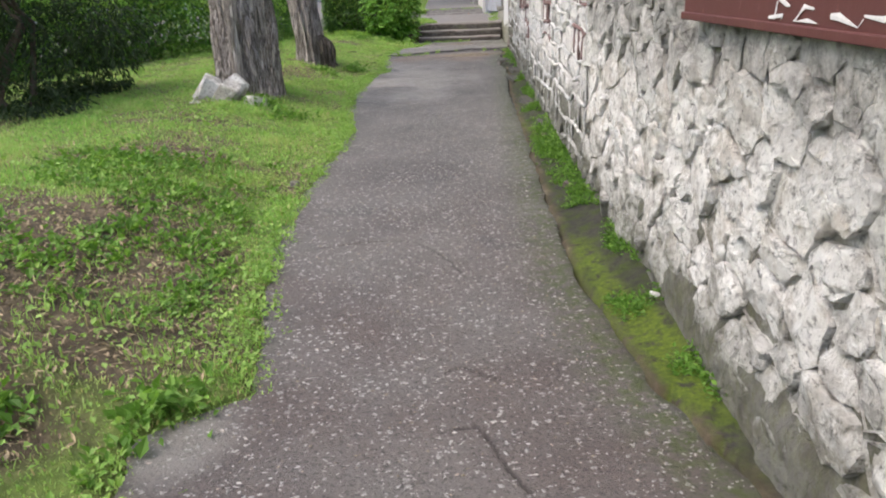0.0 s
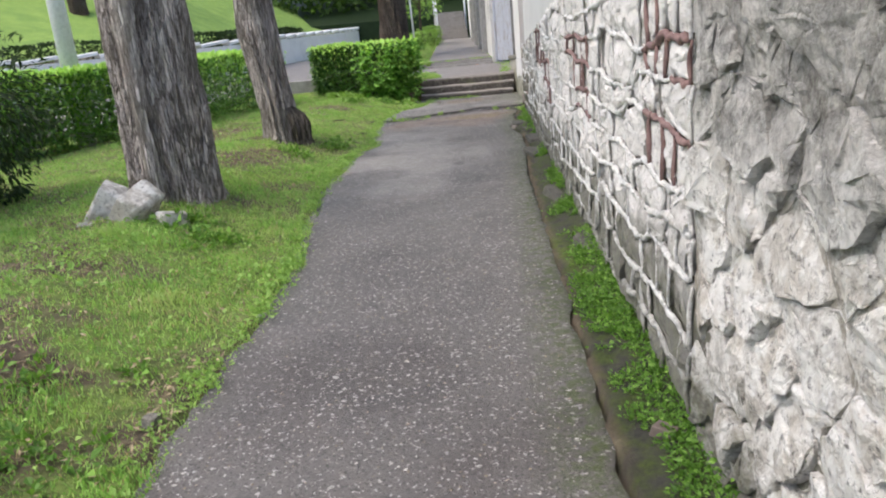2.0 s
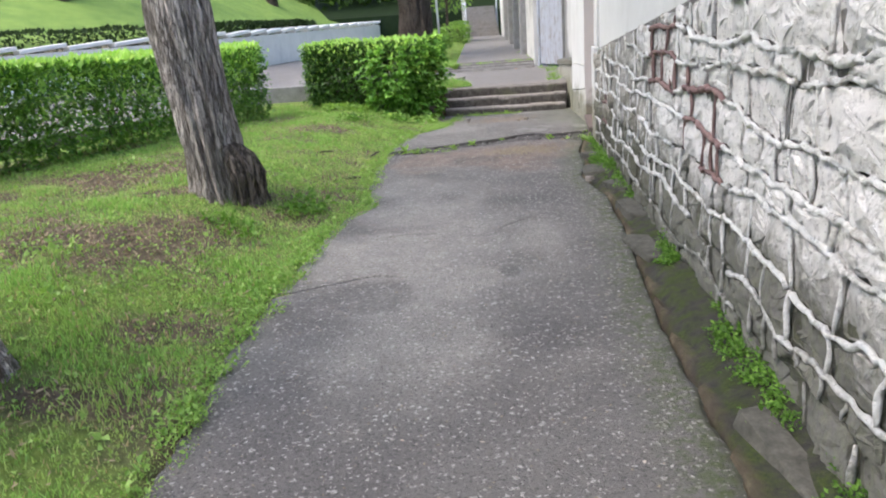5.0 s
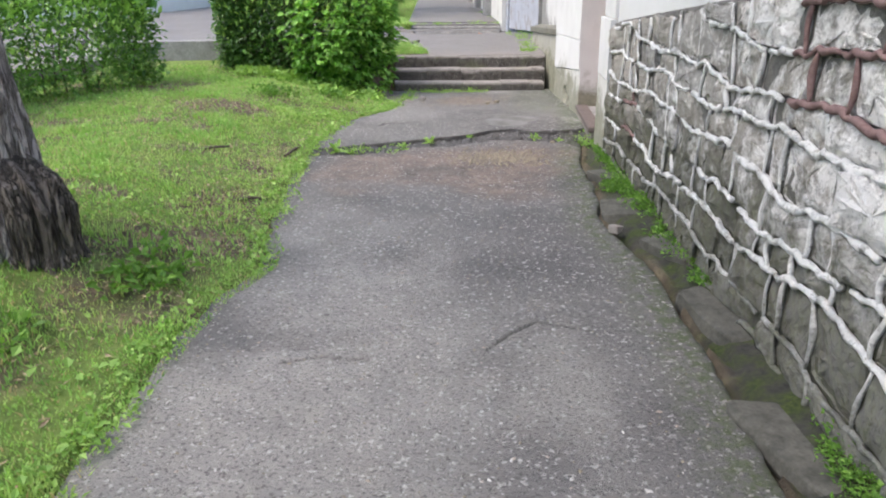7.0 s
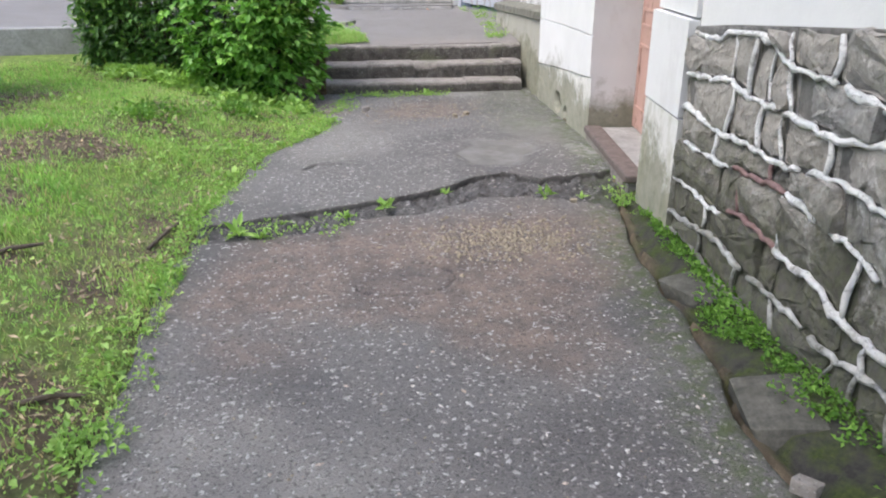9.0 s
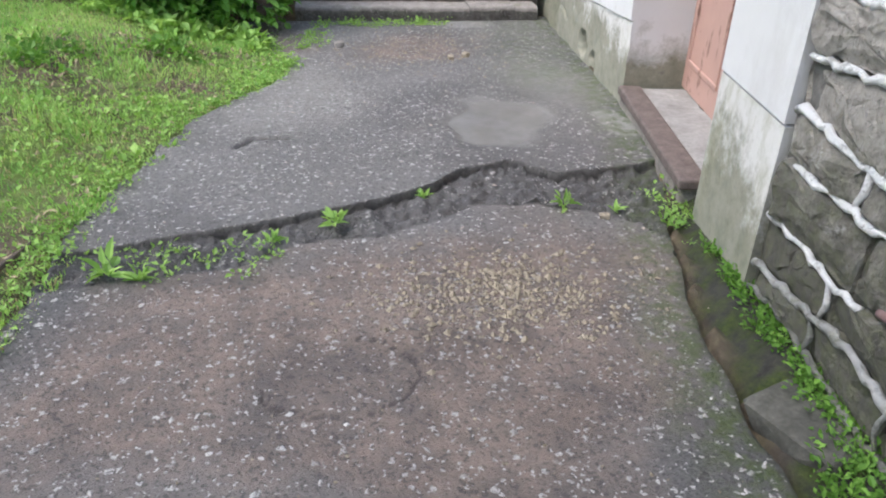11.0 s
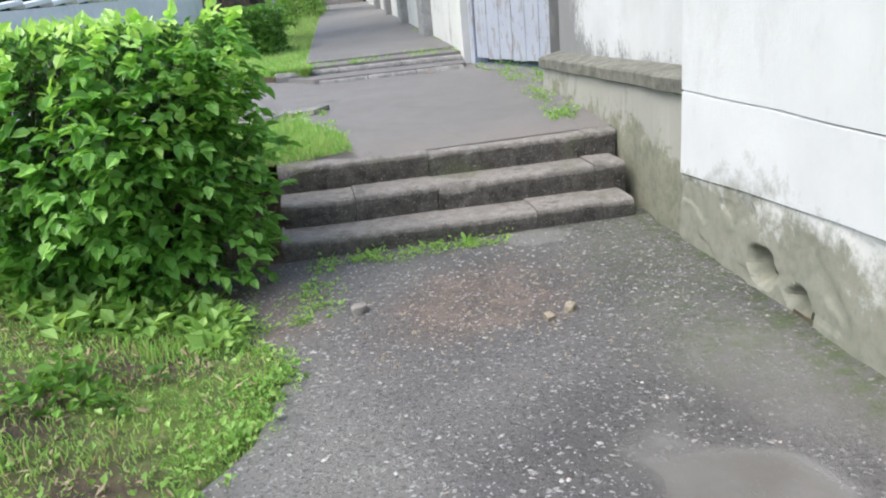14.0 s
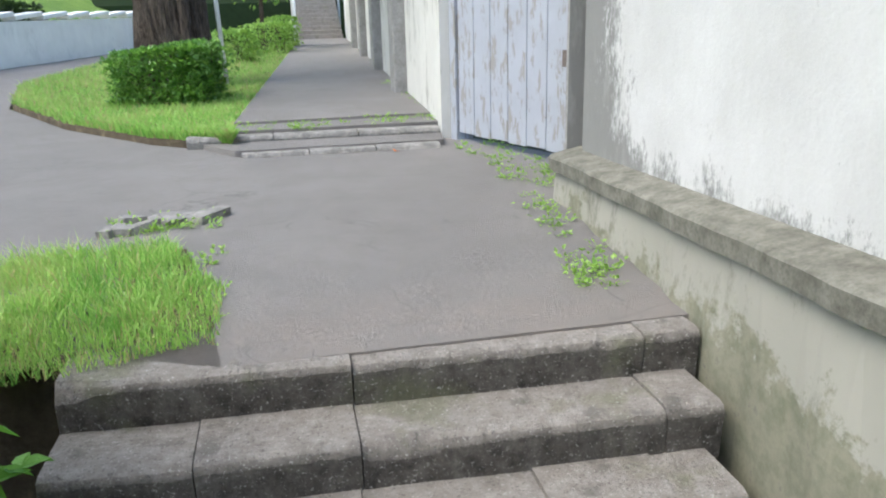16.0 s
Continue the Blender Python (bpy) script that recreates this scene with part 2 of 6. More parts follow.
    relief = m.math("ADD", m.math("MULTIPLY", fine, m.ramp(m.attr("wet"), (0.1, 0.8), (0.6, 0.03))), m.math("MULTIPLY", chips, 0.9))
    return m.done(base, rough, m.math("ADD", relief, m.math("MULTIPLY", m.noise(38, 4, 0.7), m.ramp(m.attr("wet"), (0.1, 1.0), (0.6, 0.03)))), 1.0, 0.018)


def mat_ground():
    m = Mat("lawn_soil", 0.95)
    n = m.noise(6, 6, 0.7)
    soil = m.ramp(n, (0.3, (0.075, 0.056, 0.036)), (0.55, (0.16, 0.122, 0.078)), (0.75, (0.38, 0.305, 0.19)))
    green = m.ramp(m.noise(12, 5, 0.7), (0.3, (0.1, 0.16, 0.03)), (0.65, (0.24, 0.34, 0.07)))
    col = m.mix(m.ramp(m.attr("grass"), (0.45, 0.0), (0.9, 1.0)), soil, green)
    slab = m.ramp(m.noise(18, 6, 0.7), (0.3, (0.028, 0.026, 0.022)), (0.65, (0.085, 0.079, 0.068)))
    moss = m.mix(m.ramp(m.noise(9, 4), (0.4, 0.0), (0.62, 1.0)), slab, m.ramp(m.noise(60), (0.3, (0.03, 0.048, 0.01)), (0.7, (0.085, 0.115, 0.018))))
    col = m.mix(m.attr("strip"), col, moss)
    col = m.mix(m.math("MULTIPLY", m.attr("moss"), m.ramp(m.noise(16, 4), (0.35, 0.0), (0.5, 1.0))), col, m.ramp(m.noise(45, 5, 0.7), (0.3, (0.07, 0.115, 0.01)), (0.7, (0.2, 0.28, 0.022))))
    return m.done(col, 0.95, m.noise(40, 6, 0.75), 1.0, 0.04)


def mat_leaf(name, dark, light, rough=0.45, young=None, sheen=0.25):
    m = Mat(name, rough)
    r = m.random(True)
    col = m.mix(r, dark, light)
    col = m.mix(m.ramp(m.noise(3.0, 3), (0.35, 0.0), (0.65, 0.7)), col, light)
    if young:
        col = m.mix(m.ramp(r, (0.72, 0.0), (0.95, 1.0)), col, young)
    col = m.mix(m.ramp(m.noise(60, 3), (0.35, 0.25), (0.6, 0.0)), col, dark)
    b = m.b
    m.put(b.inputs["Base Color"], col)
    b.inputs["Specular IOR Level"].default_value = sheen
    tr = m.t.nodes.new("ShaderNodeBsdfTranslucent")
    m.put(tr.inputs["Color"], m.mix(0.5, col, (light[0] * 1.6, light[1] * 1.6, light[2] * 0.8)))
    mixer = m.t.nodes.new("ShaderNodeMixShader")
    mixer.inputs[0].default_value = 0.35
    m.t.links.new(b.outputs[0], mixer.inputs[1])
    m.t.links.new(tr.outputs[0], mixer.inputs[2])
    m.t.links.new(mixer.outputs[0], m.t.nodes["Material Output"].inputs["Surface"])
    return m.m


def mat_grass():
    m = Mat("grass_blades", 0.5)
    r = m.random(True)
    patch = m.noise(1.4, 4, 0.6)
    col = m.mix(r, (0.2, 0.41, 0.075), (0.5, 0.77, 0.19))
    col = m.mix(m.ramp(patch, (0.45, 0.0), (0.66, 0.75)), col, (0.52, 0.64, 0.21))
    col = m.mix(m.ramp(m.noise(3.1, 4, 0.7), (0.36, 0.6), (0.46, 0.0)), col, (0.14, 0.36, 0.06))
    col = m.mix(m.ramp(r, (0.86, 0.0), (0.9, 1.0)), col, (0.52, 0.43, 0.21))
    m.put(m.b.inputs["Base Color"], col)
    tr = m.t.nodes.new("ShaderNodeBsdfTranslucent")
    m.put(tr.inputs["Color"], col)
    mixer = m.t.nodes.new("ShaderNodeMixShader")
    mixer.inputs[0].default_value = 0.4
    m.t.links.new(m.b.outputs[0], mixer.inputs[1])
    m.t.links.new(tr.outputs[0], mixer.inputs[2])
    m.t.links.new(mixer.outputs[0], m.t.nodes["Material Output"].inputs["Surface"])
    return m.m


def mat_stone(name, dark, light, white, share, dirt=0.5, reach=0.55, grimy=0.0, fade=0.0):
    """Old stone with remains of whitewash and damp dirt. share: how much of it the whitewash covers."""
    m = Mat(name, 0.9)
    grain, mid, big = m.noise(70, 6, 0.75), m.noise(14, 6, 0.7), m.noise(1.6, 4)
    col = m.mix(m.ramp(mid, (0.3, 0.0), (0.7, 1.0)), dark, light)
    col = m.mix(m.math("MULTIPLY", m.random(), 0.5), col, (light[0] * 0.95, light[1] * 0.88, light[2] * 0.78))
    cover = m.math("ADD", m.math("MULTIPLY", m.noise(7, 6, 0.75), 0.75), m.math("MULTIPLY", big, 0.35))
    if fade:
        cover = m.math("SUBTRACT", cover, m.math("MULTIPLY", m.ramp(m.math("DIVIDE", m.along(), 20.0), (0.5, 0.0), (0.74, 1.0)), fade))
    col = m.mix(m.ramp(cover, (1.0 - share + 0.02, 0.0), (1.0 - share + 0.12, 1.0)), col, white)
    col = m.mix(m.math("MULTIPLY", m.ramp(m.noise(24, 6, 0.8), (0.53, 0.0), (0.64, 1.0)), dirt), col, (0.1, 0.095, 0.085))
    col = m.mix(m.ramp(m.noise(48, 5, 0.8), (0.6, 0.0), (0.67, 0.7)), col, (0.15, 0.142, 0.13))
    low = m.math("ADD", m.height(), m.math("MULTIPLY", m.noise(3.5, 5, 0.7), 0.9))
    if grimy:
        high = m.math("ADD", m.height(), m.math("MULTIPLY", m.noise(1.7, 5, 0.7), 1.2))
        col = m.mix(m.math("MULTIPLY", m.ramp(m.math("MULTIPLY", high, 0.4), (0.64, 0.0), (0.76, 1.0)), grimy), col, m.ramp(m.noise(9, 8, 0.8), (0.36, (0.06, 0.058, 0.053)), (0.48, (0.29, 0.283, 0.265)), (0.62, (0.6, 0.585, 0.555))))
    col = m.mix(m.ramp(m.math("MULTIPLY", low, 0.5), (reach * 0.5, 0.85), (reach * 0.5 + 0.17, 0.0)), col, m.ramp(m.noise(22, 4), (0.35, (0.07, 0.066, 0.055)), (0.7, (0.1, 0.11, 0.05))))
    return m.done(col, 0.92, m.math("ADD", m.math("MULTIPLY", grain, 0.8), m.math("ADD", m.math("MULTIPLY", mid, 2.0), m.math("MULTIPLY", m.noise(32, 5, 0.7), 0.9))), 0.85, 0.03)


def mat_plaster(name, base, stain, amount, green=0.5, level=0.4):
    """White lime plaster with grey streaks, and green damp that climbs from the ground in blotches."""
    m = Mat(name, 0.85)
    streak = m.math("ADD", m.math("MULTIPLY", m.noise(1.0, 7, 0.78, (5.0, 5.0, 2.4)), 0.55), m.math("MULTIPLY", m.noise(0.9, 3), 0.45))
    col = m.mix(m.ramp(m.noise(2.2, 5), (0.3, 0.0), (0.7, 1.0)), base, tuple(c * 0.9 for c in base))
    col = m.mix(m.math("MULTIPLY", m.ramp(streak, (0.54, 0.0), (0.63, 1.0)), amount), col, stain)
    darkening = m.math("ADD", m.height(), m.math("MULTIPLY", m.noise(2.6, 6, 0.75), 1.1))
    col = m.mix(m.math("MULTIPLY", m.ramp(darkening, (level + 0.25, 1.0), (level + 0.62, 0.0)), green), col, m.ramp(m.noise(12, 5, 0.7), (0.35, (0.13, 0.135, 0.085)), (0.6, (0.22, 0.21, 0.15)), (0.75, (0.1, 0.1, 0.08))))
    return m.done(col, 0.85, m.noise(35, 6, 0.7), 0.35, 0.01)


def mat_plain(name, dark, light, scale=12.0, rough=0.8, bump=0.4, depth=0.01, stretch=None, metal=0.0):
    m = Mat(name, rough)
    n = m.noise(scale, 6, 0.7, stretch)
    m.b.inputs["Metallic"].default_value = metal
    col = m.mix(m.ramp(n, (0.3, 0.0), (0.7, 1.0)), dark, light)
    col = m.mix(m.ramp(m.noise(scale * 6, 4, 0.7, stretch), (0.35, 0.35), (0.55, 0.0)), col, tuple(c * 0.6 for c in dark))
    return m.done(col, rough, n, bump, depth)


def mat_bark(name, dark, light):
    """Stringy bark: pale plates between narrow dark fissures that run up the trunk."""
    m = Mat(name, 0.95)
    wide, thin = m.noise(1.7, 4, 0.6, (11.0, 11.0, 1.0)), m.noise(4.2, 5, 0.7, (11.0, 11.0, 1.1))
    split = m.ramp(m.math("ABSOLUTE", m.math("SUBTRACT", wide, 0.5)), (0.0, 0.0), (0.05, 1.0))
    hair = m.ramp(m.math("ABSOLUTE", m.math("SUBTRACT", thin, 0.5)), (0.0, 0.25), (0.045, 1.0))
    height = m.math("MULTIPLY", split, hair)
    plate = m.mix(m.ramp(m.noise(3.0, 6, 0.75, (6.0, 6.0, 1.0)), (0.35, 0.0), (0.65, 1.0)), tuple(0.45 * a + 0.55 * b for a, b in zip(dark, light)), light)
    col = m.mix(height, dark, plate)
    col = m.mix(m.ramp(m.noise(2.0, 4), (0.45, 0.0), (0.7, 0.4)), col, (0.24, 0.2, 0.165))
    return m.done(col, 0.95, m.math("ADD", height, m.math("MULTIPLY", m.noise(60, 4, 0.7), 0.25)), 1.0, 0.05)


def mat_peeling(name, paint, under, share, scale=5.0):
    """Old paint that flakes off along the grain of the wood."""
    m = Mat(name, 0.6)
    col = m.mix(m.ramp(m.noise(3, 4), (0.3, 0.0), (0.7, 1.0)), paint, tuple(c * 0.86 for c in paint))
    flake = m.noise(scale, 7, 0.72, (2.6, 2.6, 0.8))
    col = m.mix(m.ramp(flake, (1 - share, 0.0), (1 - share + 0.02, 1.0)), col, under)
    return m.done(col, 0.6, flake, 0.4, 0.006)


ASPHALT, ROAD, SOIL = mat_asphalt("old_asphalt"), mat_asphalt("road_asphalt", True), mat_ground()
GRASS = mat_grass()
HEDGE_LEAF = mat_leaf("hedge_leaf", (0.03, 0.075, 0.02), (0.17, 0.36, 0.07), 0.36, (0.36, 0.6, 0.14), 0.5)
HEDGE_DARK = mat_leaf("dark_hedge_leaf", (0.025, 0.06, 0.018), (0.1, 0.22, 0.05), 0.36, (0.22, 0.42, 0.1), 0.5)
# Young leaves, coloured brighter still so that the tops look strongly lit.
LIT_NEW_LEAF = mat_leaf("lit_new_hedge_leaf", (0.3, 0.54, 0.11), (0.54, 0.78, 0.2), 0.38, (0.64, 0.82, 0.3), 0.5)
SHRUB_LEAF = mat_leaf("shrub_leaf", (0.05, 0.14, 0.02), (0.2, 0.43, 0.07), 0.42, (0.38, 0.66, 0.15), 0.4)
GUTTER_LEAF = mat_leaf("gutter_leaf", (0.05, 0.12, 0.02), (0.15, 0.3, 0.05), 0.5, (0.26, 0.46, 0.09))
WEED_LEAF = mat_leaf("weed_leaf", (0.13, 0.26, 0.06), (0.31, 0.49, 0.125), 0.5, (0.42, 0.6, 0.18))
DARK_LEAF = mat_leaf("yew_leaf", (0.016, 0.032, 0.013), (0.04, 0.07, 0.026), 0.55)
TREE_LEAF = mat_leaf("tree_leaf", (0.035, 0.07, 0.018), (0.09, 0.17, 0.035), 0.5, (0.15, 0.26, 0.05))
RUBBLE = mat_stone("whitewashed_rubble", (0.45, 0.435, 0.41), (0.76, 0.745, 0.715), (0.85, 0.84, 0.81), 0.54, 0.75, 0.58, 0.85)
BLOCK = mat_stone("grey_block", (0.22, 0.213, 0.2), (0.5, 0.485, 0.46), (0.85, 0.83, 0.81), 0.68, 0.45, 0.92, 0.0, 0.3)
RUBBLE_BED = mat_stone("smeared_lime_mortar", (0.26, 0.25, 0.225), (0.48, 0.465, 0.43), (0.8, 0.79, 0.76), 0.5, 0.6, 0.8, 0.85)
MORTAR = mat_stone("old_mortar", (0.12, 0.115, 0.105), (0.27, 0.26, 0.245), (0.62, 0.61, 0.59), 0.42, 0.5, 0.92, 0.0, 0.25)
RIB_WHITE = mat_stone("white_joint", (0.34, 0.335, 0.32), (0.62, 0.61, 0.59), (0.84, 0.835, 0.82), 0.6, 0.4, 0.56)
RIB_RED = mat_plain("maroon_joint", (0.12, 0.066, 0.062), (0.26, 0.17, 0.16), 14, 0.85)
PLASTER = mat_plaster("white_plaster", (0.64, 0.636, 0.628), (0.46, 0.45, 0.43), 0.35, 0.92, 0.5)
PLASTER_MOSSY = mat_plaster("mossy_plaster", (0.62, 0.61, 0.58), (0.3, 0.3, 0.2), 0.75, 0.85, 0.58)
PLASTER_OLD = mat_plaster("stained_plaster", (0.86, 0.85, 0.83), (0.2, 0.195, 0.185), 0.75, 0.35, 0.75)
PLINTH = mat_plaster("damp_plinth", (0.34, 0.328, 0.282), (0.13, 0.128, 0.092), 0.9, 0.88, 0.68)
LEDGE = mat_plain("weathered_ledge", (0.085, 0.081, 0.062), (0.25, 0.242, 0.2), 8, 0.9, 0.7, 0.015)
def mat_step():
    """Worn pale treads; risers stained, and darkened all over to paint in their shade."""
    m = Mat("step_stone", 0.88)
    n, big = m.noise(14, 6, 0.75), m.noise(5, 5, 0.65)
    col = m.ramp(n, (0.3, (0.2, 0.178, 0.159)), (0.52, (0.285, 0.257, 0.232)), (0.72, (0.39, 0.358, 0.328)))
    # Riser shade is painted into the colour here, together with blotchy stains.
    darkening = m.math("MULTIPLY", m.attr("riser"), m.ramp(m.noise(4.0, 6, 0.75, (1.6, 1.6, 0.7)), (0.36, 0.75), (0.5, 1.0)))
    col = m.mix(darkening, col, m.ramp(n, (0.35, (0.035, 0.03, 0.026)), (0.5, (0.085, 0.075, 0.064)), (0.7, (0.15, 0.134, 0.116))))
    col = m.mix(m.ramp(big, (0.56, 0.0), (0.64, 0.6)), col, (0.12, 0.11, 0.096))
    col = m.mix(m.ramp(m.noise(3.1, 4), (0.56, 0.0), (0.68, 0.55)), col, (0.15, 0.155, 0.085))
    col = m.mix(m.ramp(m.noise(90, 3, 0.7), (0.6, 0.0), (0.68, 0.6)), col, (0.58, 0.56, 0.53))
    col = m.mix(m.ramp(m.noise(75, 3, 0.7), (0.34, 0.6), (0.42, 0.0)), col, (0.07, 0.065, 0.06))
    return m.done(col, 0.88, m.math("ADD", n, m.math("MULTIPLY", m.noise(70, 5, 0.75), 0.7)), 1.0, 0.02)


STEP_STONE = mat_step()
KERB_STONE = mat_plain("kerb_stone", (0.13, 0.125, 0.115), (0.34, 0.325, 0.305), 9, 0.88, 0.6, 0.012)
CONCRETE = mat_plain("grey_concrete", (0.2, 0.195, 0.185), (0.36, 0.35, 0.34), 6, 0.8)
SILL_TOP = mat_plain("maroon_sill_paint", (0.085, 0.064, 0.056), (0.18, 0.145, 0.128), 16, 0.7)
DOOR_PAINT = mat_peeling("salmon_door_paint", (0.48, 0.305, 0.255), (0.24, 0.14, 0.11), 0.42)
GATE_PAINT = mat_peeling("pale_blue_gate_paint", (0.37, 0.39, 0.445), (0.27, 0.26, 0.25), 0.46)
BARK = mat_bark("grey_bark", (0.18, 0.148, 0.128), (0.78, 0.705, 0.66))
BARK_DARK = mat_bark("dark_bark", (0.05, 0.036, 0.026), (0.2, 0.15, 0.115))
BARE_WOOD = mat_bark("bare_wood", (0.34, 0.29, 0.25), (0.86, 0.79, 0.74))
BURL_WOOD = mat_bark("knotty_bark", (0.05, 0.04, 0.032), (0.34, 0.285, 0.24))
TWIG = mat_plain("twig_bark", (0.05, 0.036, 0.025), (0.13, 0.1, 0.07), 30)
ROCK = mat_stone("pale_rock", (0.36, 0.35, 0.32), (0.62, 0.6, 0.56), (0.8, 0.79, 0.75), 0.5, 0.6, 0.4)
def mat_chip():
    m = Mat("pale_chip", 0.75)
    col = m.ramp(m.random(True), (0.0, (0.15, 0.14, 0.13)), (0.55, (0.28, 0.266, 0.247)), (0.88, (0.47, 0.452, 0.425)), (1.0, (0.38, 0.31, 0.25)))
    return m.done(col, 0.75)


CHIP = mat_chip()
PEBBLE = mat_plain("gravel_stone", (0.13, 0.105, 0.07), (0.43, 0.37, 0.275), 60, 0.8)
BOARD = mat_peeling("maroon_board_paint", (0.11, 0.035, 0.032), (0.2, 0.085, 0.075), 0.38)
WHITE_PAINT = mat_plain("white_smear_paint", (0.62, 0.6, 0.6), (0.78, 0.76, 0.76), 20, 0.6)
POLE_PAINT = mat_plain("pale_pole", (0.74, 0.75, 0.76), (0.84, 0.85, 0.86), 3, 0.6)
def mat_spotted():
    """White plaster with black mould in specks and runs, thickest by the gate and over the ledge."""
    m = Mat("mouldy_plaster", 0.85)
    col = m.mix(m.ramp(m.noise(2.2, 5), (0.3, 0.0), (0.7, 1.0)), (0.6, 0.596, 0.588), (0.5, 0.495, 0.485))
    where = m.math("ADD", m.math("MULTIPLY", m.ramp(m.math("SUBTRACT", m.along(), 22.1), (0.0, 0.0), (1.2, 1.0)), 0.56), m.math("MULTIPLY", m.ramp(m.height(), (0.72, 1.0), (1.25, 0.0)), 0.36))
    specks = m.math("ADD", where, m.math("MULTIPLY", m.noise(30, 5, 0.75, (1.0, 1.0, 0.6)), 0.75))
    specks = m.math("ADD", specks, m.math("MULTIPLY", m.noise(3.0, 4, 0.6, (1.5, 1.5, 0.8)), 0.6))
    col = m.mix(m.ramp(specks, (0.84, 0.0), (1.0, 0.8)), col, (0.13, 0.127, 0.12))
    col = m.mix(m.math("MULTIPLY", m.ramp(m.noise(1.1, 6, 0.75, (5.0, 5.0, 1.2)), (0.52, 0.0), (0.66, 1.0)), 0.3), col, (0.5, 0.49, 0.46))
    return m.done(col, 0.85, m.noise(35, 6, 0.7), 0.35, 0.01)


MOULDY = mat_spotted()
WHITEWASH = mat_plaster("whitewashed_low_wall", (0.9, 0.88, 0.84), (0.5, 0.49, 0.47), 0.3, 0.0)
GUTTER_STONE = mat_plain("mossy_gutter_stone", (0.04, 0.039, 0.031), (0.125, 0.12, 0.1), 13, 0.92, 0.8, 0.015)
# Near-black colour that stands for the shade inside the wall's holes.
HOLE_SHADE = mat_plain("hole_shade_paint", (0.02, 0.018, 0.014), (0.05, 0.045, 0.035), 20, 0.95)


# ---- ground, path and road ----
CRACK_UPPER = [(-0.6, 16.5), (-0.22, 16.58), (0.24, 16.66), (0.66, 16.75), (1.0, 16.86), (1.2, 16.95), (1.34, 17.03), (1.5, 17.2), (1.75, 17.28), (1.95, 17.1), (2.16, 17.12), (2.6, 17.2)]
CRACK_LOWER = [(-0.6, 16.2), (0.07, 16.38), (0.48, 16.42), (0.62, 16.5), (0.84, 16.62), (1.05, 16.6), (1.25, 16.7), (1.5, 16.85), (1.8, 16.84), (2.0, 16.74), (2.2, 16.58), (2.3, 16.35), (2.6, 16.1)]
CRACKS = [
    (0.026, 0.022, [(-0.6, 4.24), (-0.4, 4.31), (-0.2, 4.35), (0.0, 4.33)]),
    (0.015, 0.008, [(0.0, 4.33), (0.14, 4.17), (0.25, 3.9), (0.31, 3.68)]),
    (0.02, 0.01, [(0.13, 2.67), (0.22, 2.72), (0.28, 2.66), (0.36, 2.6)]),
    (0.02, 0.01, [(0.1, 2.26), (0.22, 2.28), (0.27, 2.15), (0.36, 1.9)]),
    (0.02, 0.013, [(0.0, 12.5), (0.17, 12.55), (0.37, 12.49)]),
    (0.02, 0.012, [(0.9, 12.55), (1.01, 12.69), (1.15, 12.8), (1.4, 12.68)]),
    (0.03, 0.022, [(-0.6, 11.3), (-0.24, 11.48), (0.0, 11.58), (0.2, 11.52)]),
    (0.05, 0.03, [(0.38, 17.58), (0.46, 17.7), (0.65, 17.68)]),
    (0.013, 0.008, [(0.6, 15.72), (0.68, 15.61), (0.8, 15.55), (0.95, 15.55), (1.06, 15.6), (1.12, 15.7), (1.1, 15.81), (1.03, 15.89), (0.94, 15.93)]),
]


def near_line(x, y, line):
    """The distance of points to a broken line."""
    best = np.full(np.shape(x), 9.0)
    for (ax, ay), (bx, by) in zip(line, line[1:]):
        dx, dy = bx - ax, by - ay
        k = np.clip(((x - ax) * dx + (y - ay) * dy) / (dx * dx + dy * dy), 0, 1)
        best = np.minimum(best, np.hypot(x - ax - k * dx, y - ay - k * dy))
    return best


def blob(x, y, cx, cy, rx, ry, seed, soft=0.35):
    d = np.hypot((x - cx) / rx, (y - cy) / ry) + 0.9 * fbm(x, y, 4.2, seed, 5)
    return 1 - smooth(1 - soft, 1 + soft * 0.3, d)


